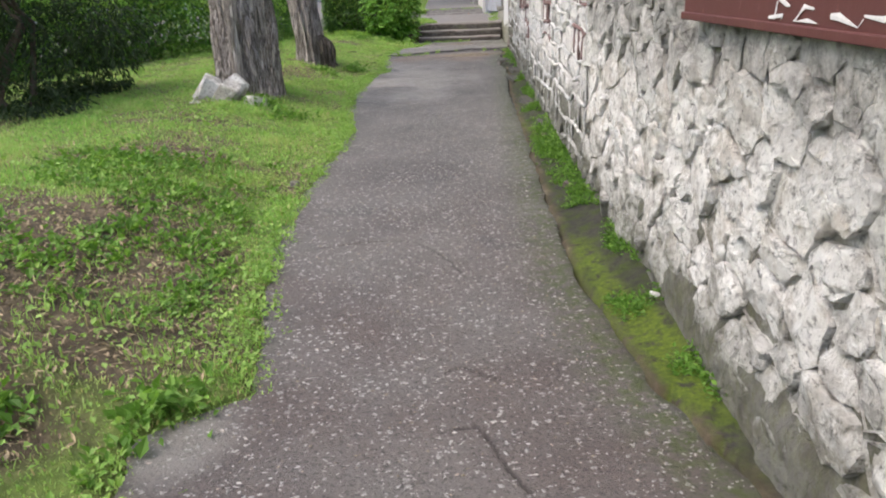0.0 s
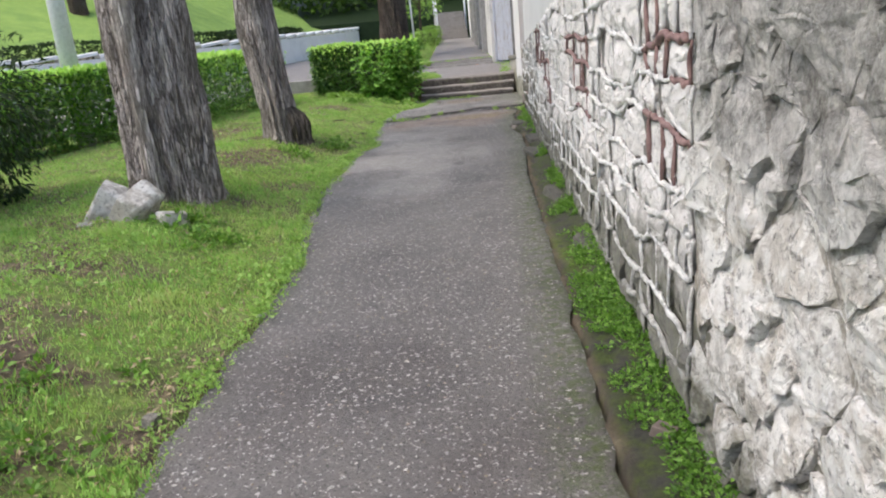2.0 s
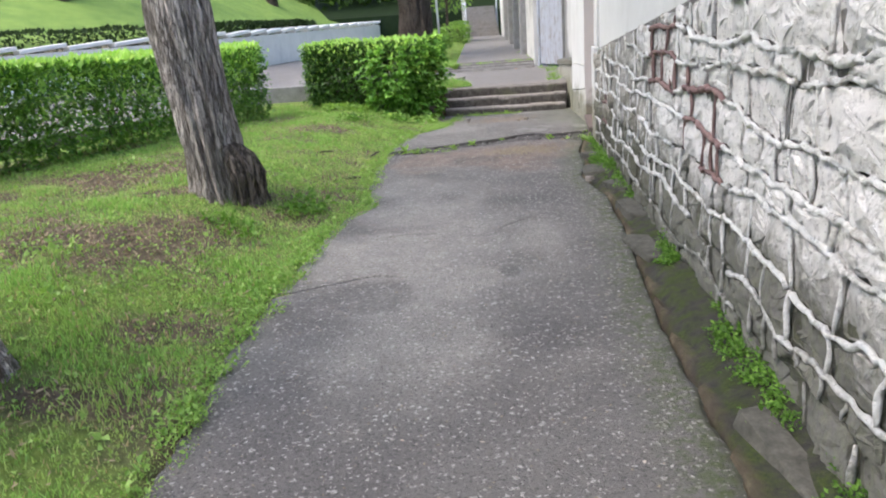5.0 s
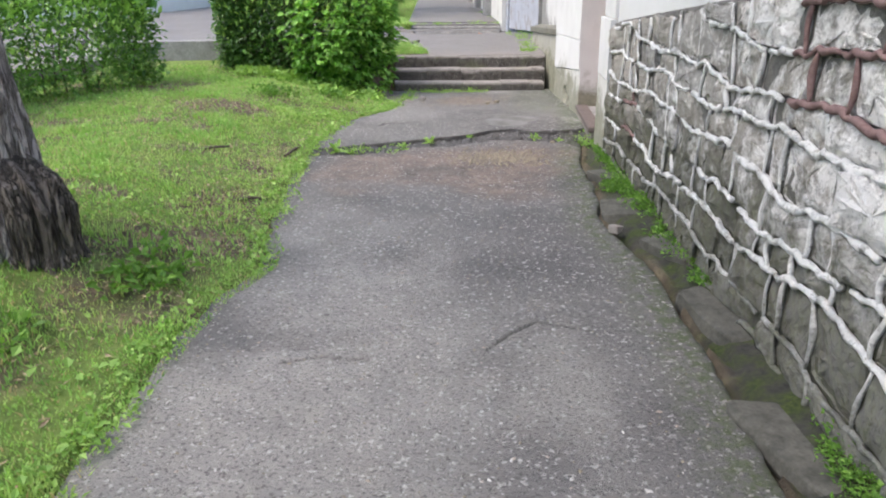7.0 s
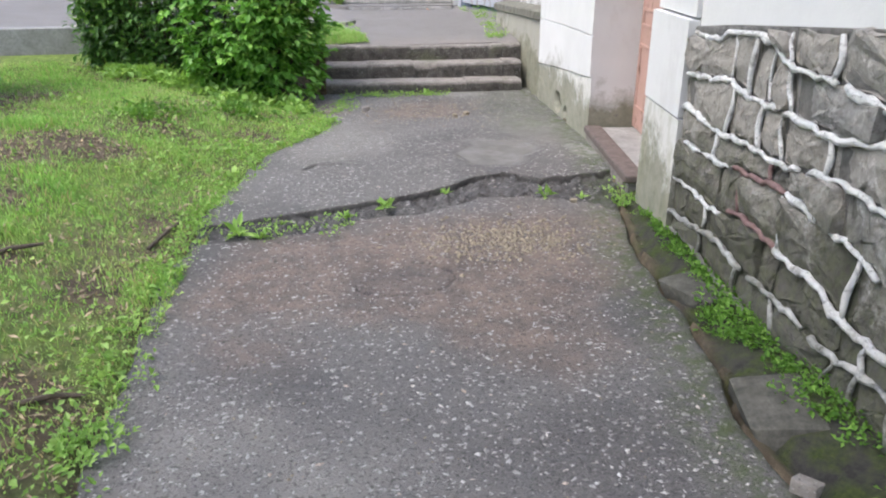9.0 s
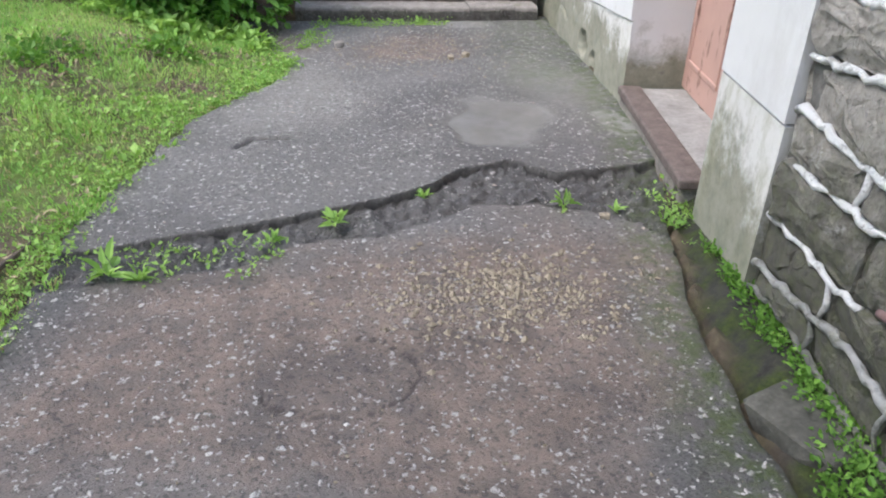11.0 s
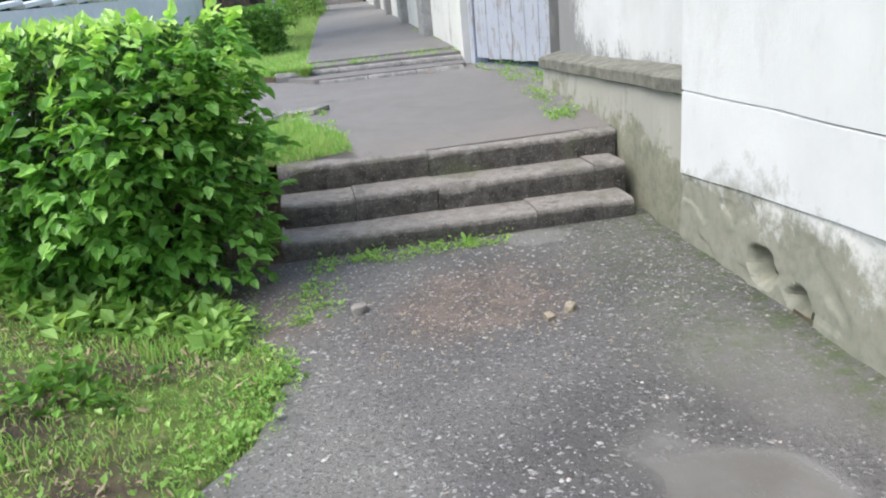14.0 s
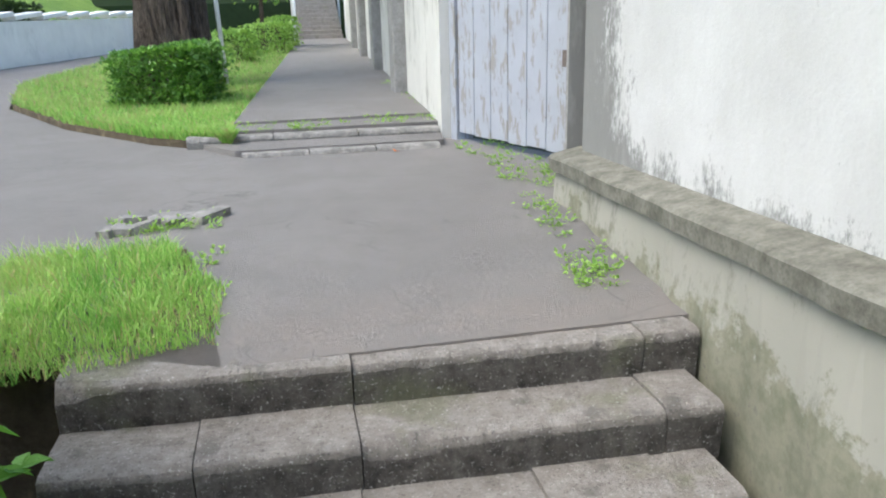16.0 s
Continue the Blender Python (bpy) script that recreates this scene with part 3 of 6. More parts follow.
def path_fields(x, y):
    """Height and wear of the asphalt at points of the plan, and the painted dark of its cracks."""
    wob = 0.025 * fbm(x, y, 14.0, 3, 3)
    wob = wob + 0.012 * fbm(x, y, 45.0, 4, 2)
    up = smooth(-0.006, 0.006, y + wob - lerp_table(CRACK_UPPER)(x))
    low = 1 - smooth(-0.007, 0.007, y + wob - lerp_table(CRACK_LOWER)(x))
    rubble = np.clip(1 - up - low, 0, 1)
    z = grade(y) + 0.012 * fbm(x, y, 1.6, 1, 3) + 0.0035 * fbm(x, y, 22.0, 2, 3)
    z = z + (0.028 + 0.014 * fbm(x, y, 2.6, 5, 2)) * (0.55 + 0.45 * smooth(-0.2, 0.9, x)) * up * (1 - 0.8 * smooth(17.0, 19.5, y)) - rubble * (0.008 - 0.03 * fbm(x, y, 20.0, 9, 3) - 0.034 * fbm(x, y, 58.0, 13, 2))
    crack_shade = rubble * smooth(-0.5, 0.2, fbm(x, y, 20.0, 10, 3)) * 0.3
    # Painted shade: a near-black line under the upper slab's lip, another along the lower ledge.
    crack_shade = np.maximum(crack_shade, 0.95 * (1 - smooth(0.004, 0.02, np.abs(y + wob + 0.012 - lerp_table(CRACK_UPPER)(x)))))
    crack_shade = np.maximum(crack_shade, 0.92 * (1 - smooth(0.0, 0.026, np.abs(y + wob - lerp_table(CRACK_LOWER)(x)))) * smooth(-0.2, 0.3, fbm(x, y, 5.0, 12, 2)))
    for wide, deep, line in CRACKS:
        d = near_line(x + wob, y + wob * 0.7, line) / (wide * (0.55 + 0.5 * fbm(x, y, 11.0, 17, 2)))
        cut = 1 - smooth(0.45, 1.0, np.abs(d) + 0.35 * np.abs(fbm(x, y, 60.0, 18, 2)))
        z = z - deep * cut
        crack_shade = np.maximum(crack_shade, cut * 0.8)
    worn = np.maximum(blob(x, y, 1.15, 15.85, 1.45, 1.0, 21, 0.6) * low, 0.9 * blob(x, y, 1.5, 19.75, 0.6, 0.55, 22, 0.6))
    worn = np.maximum(worn, 0.75 * blob(x, y, 0.45, 19.9, 0.5, 0.5, 23, 0.6))
    z = z - 0.012 * worn
    wet = np.maximum(0.8 * blob(x, y, 1.82, 17.85, 0.36, 0.52, 31, 0.4), 0.45 * blob(x, y, 2.4, 18.75, 0.45, 0.85, 32, 0.6))
    z = z - 0.012 * wet
    pale = np.maximum(0.45 * blob(x, y, 2.1, 20.5, 0.24, 0.13, 46, 0.3), 0.0)
    pale = np.maximum(pale, blob(x, y, 2.49, 17.75, 0.1, 0.28, 33, 0.3) * 0.8)
    pale = np.maximum(pale, 0.45 * blob(x, y, -0.86, 2.3, 0.3, 0.28, 34, 0.4))
    tar = np.maximum.reduce([0.95 * rubble, 0.45 * blob(x, y, 0.02, 11.27, 0.32, 0.26, 35, 0.3), 0.65 * blob(x, y, 0.84, 15.64, 0.3, 0.22, 36, 0.6), 0.6 * blob(x, y, 0.86, 11.48, 0.07, 0.13, 37, 0.4), 0.3 * blob(x, y, 0.0, 12.72, 0.35, 0.12, 38, 0.4), 0.7 * blob(x, y, 1.95, 20.0, 0.2, 0.35, 39, 0.4), 0.55 * blob(x, y, 0.2, 7.0, 0.9, 2.4, 40, 0.8)])
    z = z - 0.016 * blob(x, y, 0.02, 11.27, 0.32, 0.26, 35, 0.3) + 0.01 * worn * fbm(x, y, 13.0, 24, 3)
    dusty = np.clip(blob(x, y, 0.2, 12.2, 1.1, 2.3, 43, 0.8) + 0.4 * blob(x, y, 0.6, 18.6, 0.6, 1.0, 44, 0.8), 0, 1) * (1 - tar)
    return z, crack_shade, worn, wet, pale, tar, dusty


def grid_faces(nx, ny):
    i, j = np.meshgrid(np.arange(nx - 1), np.arange(ny - 1))
    a = (j * nx + i).ravel()
    return np.stack([a, a + 1, a + nx + 1, a + nx], 1)


def build_path():
    rows = np.concatenate([np.arange(-3.5, 1.6, 0.06), np.arange(1.6, 16.2, 0.016), np.arange(16.2, 17.4, 0.009), np.arange(17.4, 20.73, 0.022)])
    ny, nx = len(rows), 190
    y = rows[:, None] * np.ones(nx)
    u = np.linspace(0, 1, nx)[None] * np.ones((ny, 1))
    ragged = 0.075 * fbm(y[:, :1], 0 * y[:, :1], 4.0, 41, 4) + 0.05 * fbm(y[:, :1], 0 * y[:, :1] + 3, 15.0, 42, 4)
    lo = left_edge(y[:, :1]) + ragged
    hi = right_edge(y[:, :1]) + (0.4 * ragged + 0.035 * fbm(y[:, :1], 0 * y[:, :1] + 9, 11.0, 45, 4)) * (1 - smooth(16.2, 16.8, y[:, :1]))
    x = lo + u * (hi - lo)
    z, crack_shade, worn, wet, pale, tar, dusty = path_fields(x, y)
    from_left, from_right = x - lo, hi - x
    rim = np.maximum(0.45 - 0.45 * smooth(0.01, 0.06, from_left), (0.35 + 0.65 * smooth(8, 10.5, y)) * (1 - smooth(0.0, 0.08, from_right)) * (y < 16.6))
    z = z - 0.05 * (1 - smooth(0.0, 0.03, from_left)) - (0.004 + 0.06 * smooth(9, 11, y)) * (1 - smooth(0.0, 0.025, from_right)) * (y < 16.7)
    mossy = np.maximum(1 - smooth(0.05, 0.35, from_right), smooth(18.2, 19.0, y) * 0.6 * (1 - smooth(0.3, 1.0, from_right))) * 0.8
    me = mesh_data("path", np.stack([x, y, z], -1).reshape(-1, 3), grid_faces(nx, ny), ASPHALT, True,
                   {"crack_shade": crack_shade.ravel(), "worn": worn.ravel(), "wet": wet.ravel(), "pale": pale.ravel(), "tar": tar.ravel(), "dusty": dusty.ravel(), "rim": rim.ravel(), "mossy": mossy.ravel()})
    rough = (rows > 15.9) & (rows < 17.5)
    me.polygons.foreach_set("use_smooth", np.repeat(~rough[:-1], nx - 1))
    tagged(new("path", me), "worn grey asphalt path, cracked and speckled with pale chips", "path", kind="structure")


def lawn_fields(x, y):
    """Height of the open ground, and how much grass grows there."""
    d = left_edge(y) - x
    hump = 0.27 * smooth(0.0, 1.5, d) - 0.028 * np.clip(d - 2.4, 0, 6)
    lawn = grade(y) + 0.005 + hump + 0.035 * fbm(x, y, 2.3, 51, 3) * smooth(0, 0.5, d)
    r = x - right_edge(y)
    gap = smooth(0.0, 0.05, r) * (1 - smooth(0.05, 0.11, r)) * smooth(9, 11, y)
    strip = grade(y) + 0.015 + 0.1 * smooth(0.05, 0.45, r) + 0.02 * fbm(x, y, 9.0, 52, 3) - 0.05 * gap
    beside = smooth(0, 0.05, r)
    under = (d < 0) & (r < 0)
    z = np.where(d > 0, lawn, np.where(r > 0, strip, grade(y) - 0.12))
    z = np.where((d <= 0) & (d > -0.12), grade(y) - 0.02 - 0.1 * smooth(0, 0.12, -d), z)
    back = smooth(21.35, 21.6, y) * smooth(0.2, 0.5, x) + smooth(20.6, 21.5, y) * (1 - smooth(0.2, 0.5, x))
    z = z * (1 - back) + back * (upper(y) - 0.06)
    away = 1 - smooth(-8.6, -7.2, x)
    z = z * (1 - away) + away * (upper(np.maximum(y, 12)) - 0.08)
    bald = np.maximum.reduce([blob(x, y, -2.1, 6.2, 0.9, 0.35, 61, 0.8), blob(x, y, -1.9, 3.6, 1.1, 1.6, 62, 0.7), blob(x, y, -2.6, 7.6, 0.5, 0.2, 63, 0.5), blob(x, y, -2.8, 14.6, 1.2, 0.9, 64, 0.8), 0.85 * blob(x, y, -2.1, 12.2, 0.9, 0.8, 65, 0.8), 0.6 * blob(x, y, -1.4, 17.5, 0.6, 1.0, 66, 1.0), blob(x, y, -2.3, 19.4, 0.8, 0.6, 67, 0.8), blob(x, y, -2.0, 13.5, 0.35, 0.3, 68, 0.6)])
    grass = np.clip(0.82 - 0.95 * bald + 0.8 * fbm(x, y, 2.2, 69, 4) + 0.65 * fbm(x, y, 9.0, 70, 3), 0, 1) * (d > -0.1) * smooth(-0.12, 0.02, d)
    moss = blob(x, y, 1.0, 3.0, 0.15, 1.2, 71, 0.4) + 0.5 * blob(x, y, 1.34, 7.4, 0.06, 1.3, 72, 0.5)
    return z, grass, beside * (1 - under), np.clip(moss, 0, 1) * beside


def build_ground():
    gx = np.concatenate([[-400, -200, -100, -60, -40, -28, -20, -14], np.arange(-10, -5, 0.16), np.arange(-5, 3.3, 0.055), [3.6, 4.5, 7, 12, 25, 60, 150, 400]])
    gy = np.concatenate([[-400, -150, -60, -25, -12, -7], np.arange(-4, 21.6, 0.07), np.arange(21.7, 26, 0.3), [27, 29, 33, 40, 60, 100, 200, 400]])
    x, y = np.meshgrid(gx, gy)
    z, grass, strip, moss = lawn_fields(x, y)
    z = np.where(y > 60, z[np.abs(gy - 60).argmin(), 0], z)
    me = mesh_data("ground", np.stack([x, y, z], -1).reshape(-1, 3), grid_faces(len(gx), len(gy)), SOIL, True, {"grass": grass.ravel(), "strip": strip.ravel(), "moss": moss.ravel()})
    tagged(new("ground", me), "uneven lawn soil with bare brown patches", "ground", kind="structure")


def sheet(name, outline, height, material, label, category="road", step=0.5, thick=0.0):
    """A level piece of paving inside an outline, its height a function of y, with a skirt where it has a thickness."""
    bm = bmesh.new()
    top = [bm.verts.new((x, y, float(height(y)))) for x, y in outline]
    bm.faces.new(top)
    if thick:
        low = [bm.verts.new((x, y, float(height(y)) - thick)) for x, y in outline]
        for i in range(len(top)):
            j = (i + 1) % len(top)
            bm.faces.new((top[i], low[i], low[j], top[j]))
    bmesh.ops.triangulate(bm, faces=[f for f in bm.faces if len(f.verts) > 4])
    ob = part(name, bm, material)
    return tagged(ob, label, category, kind="structure")


build_path()
build_ground()
# The upper road and yard, from the head of the steps to the far wall and round to the left behind the hedges.
sheet("road", [(1.15, 21.28), (2.95, 21.28), (3.1, 23.2), (3.7, 24.3), (3.1, 25.62), (2.9, 25.7), (0.9, 25.6), (0.2, 26.2), (-0.9, 27.6), (-2.2, 30.0), (-3.0, 33.0), (-3.0, 40), (-2.6, 49), (-3.2, 49), (-6.2, 34), (-12.2, 26), (-20, 14), (-26, -10), (-14, -10), (-9.5, 8), (-7.4, 14.6), (-4.6, 19.6), (-3.4, 21.75), (0.2, 21.75), (0.9, 22.7)], upper, ROAD, "grey asphalt road that bends away uphill", thick=0.15)
sheet("upper_path", [(0.95, 26.35), (3.0, 26.35), (4.15, 50), (2.3, 50)], lambda y: 0.6 + 0.0117 * (y - 26.4), ROAD, "grey asphalt footpath rising to far steps", "path", thick=0.2)


def rock_data(name, centre, size, tilt, seed, material, rough=0.12):
    bm = bmesh.new()
    r = np.random.default_rng(seed)
    corner = np.array([(a, b, c) for a in (-1, 1) for b in (-1, 1) for c in (-1, 1)], float) * r.uniform(0.28, 0.5, (8, 3))
    extra = r.normal(0, 1, (12, 3))
    extra *= 0.46 / np.abs(extra).max(axis=1)[:, None] * r.uniform(0.85, 1.0, (12, 1))
    for p in np.concatenate([corner, extra]):
        bm.verts.new(p)
    hull = bmesh.ops.convex_hull(bm, input=bm.verts)
    bmesh.ops.delete(bm, geom=[v for v in hull["geom_interior"] if isinstance(v, bmesh.types.BMVert)], context="VERTS")
    bmesh.ops.bevel(bm, geom=list(bm.edges), offset=0.025, segments=1, affect="EDGES")
    m = Matrix.Translation(centre) @ Euler([radians(a) for a in tilt]).to_matrix().to_4x4() @ Matrix.Diagonal((*size, 1))
    bmesh.ops.transform(bm, matrix=m, verts=bm.verts)
    me = bpy.data.meshes.new(name)
    bm.to_mesh(me)
    bm.free()
    me.materials.append(material)
    return me



# ---- the steps ----
def stone_block(x0, x1, y0, y1, z0, z1, seed, skew=(0.0, 0.0)):
    """One stone of a step: a long block with a worn, chipped front edge. skew: how far its two ends stand back."""
    n = max(8, int((x1 - x0) / 0.018))
    xs = np.linspace(x0, x1, n)
    chip = 0.03 * np.abs(fbm(xs, 0 * xs + seed, 22.0, seed, 4)) + 0.035 * smooth(0.3, 0.6, fbm(xs, 0 * xs + 7, 7.0, seed + 1, 2))
    sag = 0.006 * fbm(xs, 0 * xs, 3.0, seed + 2, 2)
    off = np.interp(xs, [x0, x1], skew)
    ring = []
    for k, (x, c, s, o) in enumerate(zip(xs, chip, sag, off)):
        prof = [(y0 + 0.012, z0), (y0 + 0.006 + c * 0.3, z0 + (z1 - z0) * 0.55), (y0 + c * 0.5, z1 - 0.03 - c), (y0 + 0.01 + c, z1 - 0.008 - c * 0.4), (y0 + 0.035 + c, z1 + s), ((y0 + y1) / 2, z1 + s * 1.6), (y1, z1 + s), (y1, z0)]
        ring.append([(x, y + o, z) for y, z in prof])
    v = np.array(ring).reshape(-1, 3)
    p = 8
    faces = [(i * p + j, i * p + (j + 1) % p, (i + 1) * p + (j + 1) % p, (i + 1) * p + j) for i in range(n - 1) for j in range(p)]
    faces += [tuple(range(p))[::-1], tuple((n - 1) * p + j for j in range(p))]
    v = v + 0.004 * np.stack([0 * v[:, 0], fbm(v[:, 0], v[:, 2] * 3 + v[:, 1], 30.0, seed + 3, 2), fbm(v[:, 0], v[:, 1] * 3, 26.0, seed + 4, 2)], 1) * (np.arange(len(v)) % p < 6)[:, None]
    # riser weights the painted darkening of the front faces.
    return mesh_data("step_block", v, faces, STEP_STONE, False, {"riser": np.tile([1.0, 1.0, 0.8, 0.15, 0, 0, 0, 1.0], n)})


def build_steps():
    steps = thing("stone_steps", "three worn grey stone steps with chipped edges", "steps", kind="structure", at=(1.6, 20.7, -0.08))
    rows = [(20.66, 21.0, -0.14, 0.06, [0.58, 1.57, 2.14, 2.56, 2.77]), (20.93, 21.3, 0.02, 0.222, [0.6, 1.06, 1.58, 2.62, 2.83]), (21.2, 21.62, 0.17, 0.385, [0.6, 1.585, 2.66, 2.88])]
    for r, (y0, y1, z0, z1, cuts) in enumerate(rows):
        for k, (a, b) in enumerate(zip(cuts, cuts[1:])):
            lean = lambda x: 0.05 * (1.6 - x) * (0.6 if x < 1.6 else 0.9) + 0.03 * (x < 1.0)
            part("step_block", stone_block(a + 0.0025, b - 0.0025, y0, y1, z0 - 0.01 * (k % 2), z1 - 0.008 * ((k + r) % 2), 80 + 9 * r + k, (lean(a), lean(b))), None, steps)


build_steps()


# ---- the wall beside the path ----
def clip_cell(poly, px, py, qx, qy, pw=0.0, qw=0.0):
    """Cuts a polygon to the side of the point p, against the point q; the heavier of the two keeps more."""
    nx, ny = qx - px, qy - py
    k = 0.5 + 0.5 * (pw - qw) / max(nx * nx + ny * ny, 1e-6)
    mx, my = px + nx * k, py + ny * k
    out = []
    for (ax, ay), (bx, by) in zip(poly, poly[1:] + poly[:1]):
        da, db = (ax - mx) * nx + (ay - my) * ny, (bx - mx) * nx + (by - my) * ny
        if da <= 0:
            out.append((ax, ay))
        if da * db < 0:
            k = da / (da - db)
            out.append((ax + k * (bx - ax), ay + k * (by - ay)))
    return out


def wall_stone(poly, r, proud, joint=0.012, ragged=0.006, tilt=0.07, bulge=0.25):
    """A stone of the wall from its outline in (y, z): rough rings from its bed out to a broken, uneven face."""
    c = np.mean(poly, 0)
    pts = []
    for (ay, az), (by, bz) in zip(poly, poly[1:] + poly[:1]):
        n = max(1, int(round(math.hypot(by - ay, bz - az) / 0.055)))
        pts += [(ay + (by - ay) * k / n, az + (bz - az) * k / n) for k in range(n)]
    pts = np.array(pts)
    pts = 0.72 * pts + 0.14 * np.roll(pts, 1, axis=0) + 0.14 * np.roll(pts, -1, axis=0)
    size = np.linalg.norm(pts - c, axis=1)
    pts = c + (pts - c) * (1 - np.clip(joint / np.maximum(size, 0.03), 0, 0.5))[:, None] + r.normal(0, ragged, pts.shape)
    n, lean, seed = len(pts), r.normal(0, tilt, 2), int(r.integers(0, 9999))
    facet = r.normal(0, 1, 2)
    facet /= np.linalg.norm(facet)
    rings = []
    for k, (grow, out) in enumerate(((1.02, -0.9), (1.0, 0.55), (0.965, 0.9), (0.84, 1.0), (0.42, 1.0 + bulge))):
        p = c + (pts - c) * grow + (r.normal(0, 0.007, pts.shape) if k > 1 else 0)
        o = np.full(n, out * proud)
        if k > 1:
            ridge = np.maximum(0, (p - c) @ facet) * 0.12
            o = o + (p - c) @ lean - ridge + 0.008 * fbm(p[:, 0], p[:, 1], 42.0, seed, 2) + r.normal(0, 0.0035, n)
        rings.append(np.c_[p, o])
    v = np.concatenate(rings + [[[*c, proud * (1 + bulge)]]])
    m = len(rings)
    faces = [(k * n + j, k * n + (j + 1) % n, (k + 1) * n + (j + 1) % n, (k + 1) * n + j) for k in range(m - 1) for j in range(n)]
    faces += [((m - 1) * n + j, (m - 1) * n + (j + 1) % n, m * n) for j in range(n)]
    return np.c_[wall_x(v[:, 0]) - v[:, 2], v[:, 0], v[:, 1]], faces


def lumpy_wall(name, rows, high, relief, thick, material, label, step=0.024):
    """A wall along the plan's line whose face is uneven mortar: relief gives how far it stands out at (y, z)."""
    u = np.linspace(0, 1, int(2.3 / step))[None]
    y = np.asarray(rows)[:, None] + 0 * u
    z = -0.3 + u * (high(y) + 0.3)
    front = np.stack([wall_x(y) - relief(y, z), y, z], -1)
    n, m = y.shape
    top, foot = front[:, -1].copy(), front[:, 0].copy()
    top[:, 0], foot[:, 0] = wall_x(rows) + thick, wall_x(rows) + thick
    v = np.concatenate([front.reshape(-1, 3), top, foot])
    f = [(i * m + j, (i + 1) * m + j, (i + 1) * m + j + 1, i * m + j + 1) for i in range(n - 1) for j in range(m - 1)]
    a, b = n * m, n * m + n
    f += [(i * m + m - 1, (i + 1) * m + m - 1, a + i + 1, a + i) for i in range(n - 1)] + [(a + i, a + i + 1, b + i + 1, b + i) for i in range(n - 1)]
    f += [(*range(m), a, b), (*range((n - 1) * m + m - 1, (n - 1) * m - 1, -1), b + n - 1, a + n - 1)]
    return tagged(new(name, mesh_data(name, v, f, material, True)), label, "wall", kind="structure")


def wall_slab(name, y0, y1, low, high, back, thick, material, label, step=0.4):
    """A stretch of wall that follows the plan's line, set back from it by back; low and high are functions of y."""
    ys = np.linspace(y0, y1, max(2, int((y1 - y0) / step)))
    v = []
    for y in ys:
        x = float(wall_x(y)) + back
        v += [(x, y, float(low(y))), (x, y, float(high(y))), (x + thick, y, float(high(y))), (x + thick, y, float(low(y)))]
    f = [(i * 4 + j, i * 4 + (j + 1) % 4, i * 4 + 4 + (j + 1) % 4, i * 4 + 4 + j) for i in range(len(ys) - 1) for j in range(4)]
    f += [(3, 2, 1, 0), tuple(len(v) - 4 + j for j in range(4))]
    return tagged(new(name, mesh_data(name, v, f, material)), label, "wall", kind="structure")


SEAM = 5.2


def rubble_relief(y, z):
    """Smeared mortar: a thick damp render at the foot, a crumbling coat under the board and by the seam."""
    out = 0.004 + 0.015 * fbm(y, z, 5.0, 301, 3) + 0.009 * fbm(y, z, 26.0, 302, 3)
    foot = (1 - smooth(0.16, 0.3, z + 0.1 * fbm(y, z, 4.0, 303, 3))) * (1 - smooth(2.9, 3.6, y))
    coat = smooth(1.08, 1.22, z + 0.16 * fbm(y, z, 3.2, 304, 4))
    strip = smooth(4.86, 5.0, y + 0.1 * fbm(y, z, 5.0, 305, 3)) * smooth(0.3, 0.6, z)
    crumble = 0.008 + 0.02 * fbm(y, z, 11.0, 308, 4) + 0.008 * fbm(y, z, 60.0, 309, 2)
    return out + 0.034 * foot + np.maximum(coat, strip) * crumble


def block_relief(y, z):
    return 0.002 + 0.008 * fbm(y, z, 7.0, 306, 3) + 0.006 * fbm(y, z, 34.0, 307, 3)


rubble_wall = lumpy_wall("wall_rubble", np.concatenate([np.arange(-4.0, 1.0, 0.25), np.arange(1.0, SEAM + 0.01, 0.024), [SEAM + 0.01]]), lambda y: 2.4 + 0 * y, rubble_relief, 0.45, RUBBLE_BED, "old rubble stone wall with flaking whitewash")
block_wall = lumpy_wall("wall_block", np.arange(SEAM + 0.012, 16.0, 0.036), stone_top, block_relief, 0.45, MORTAR, "grey stone wall with raised white joints")


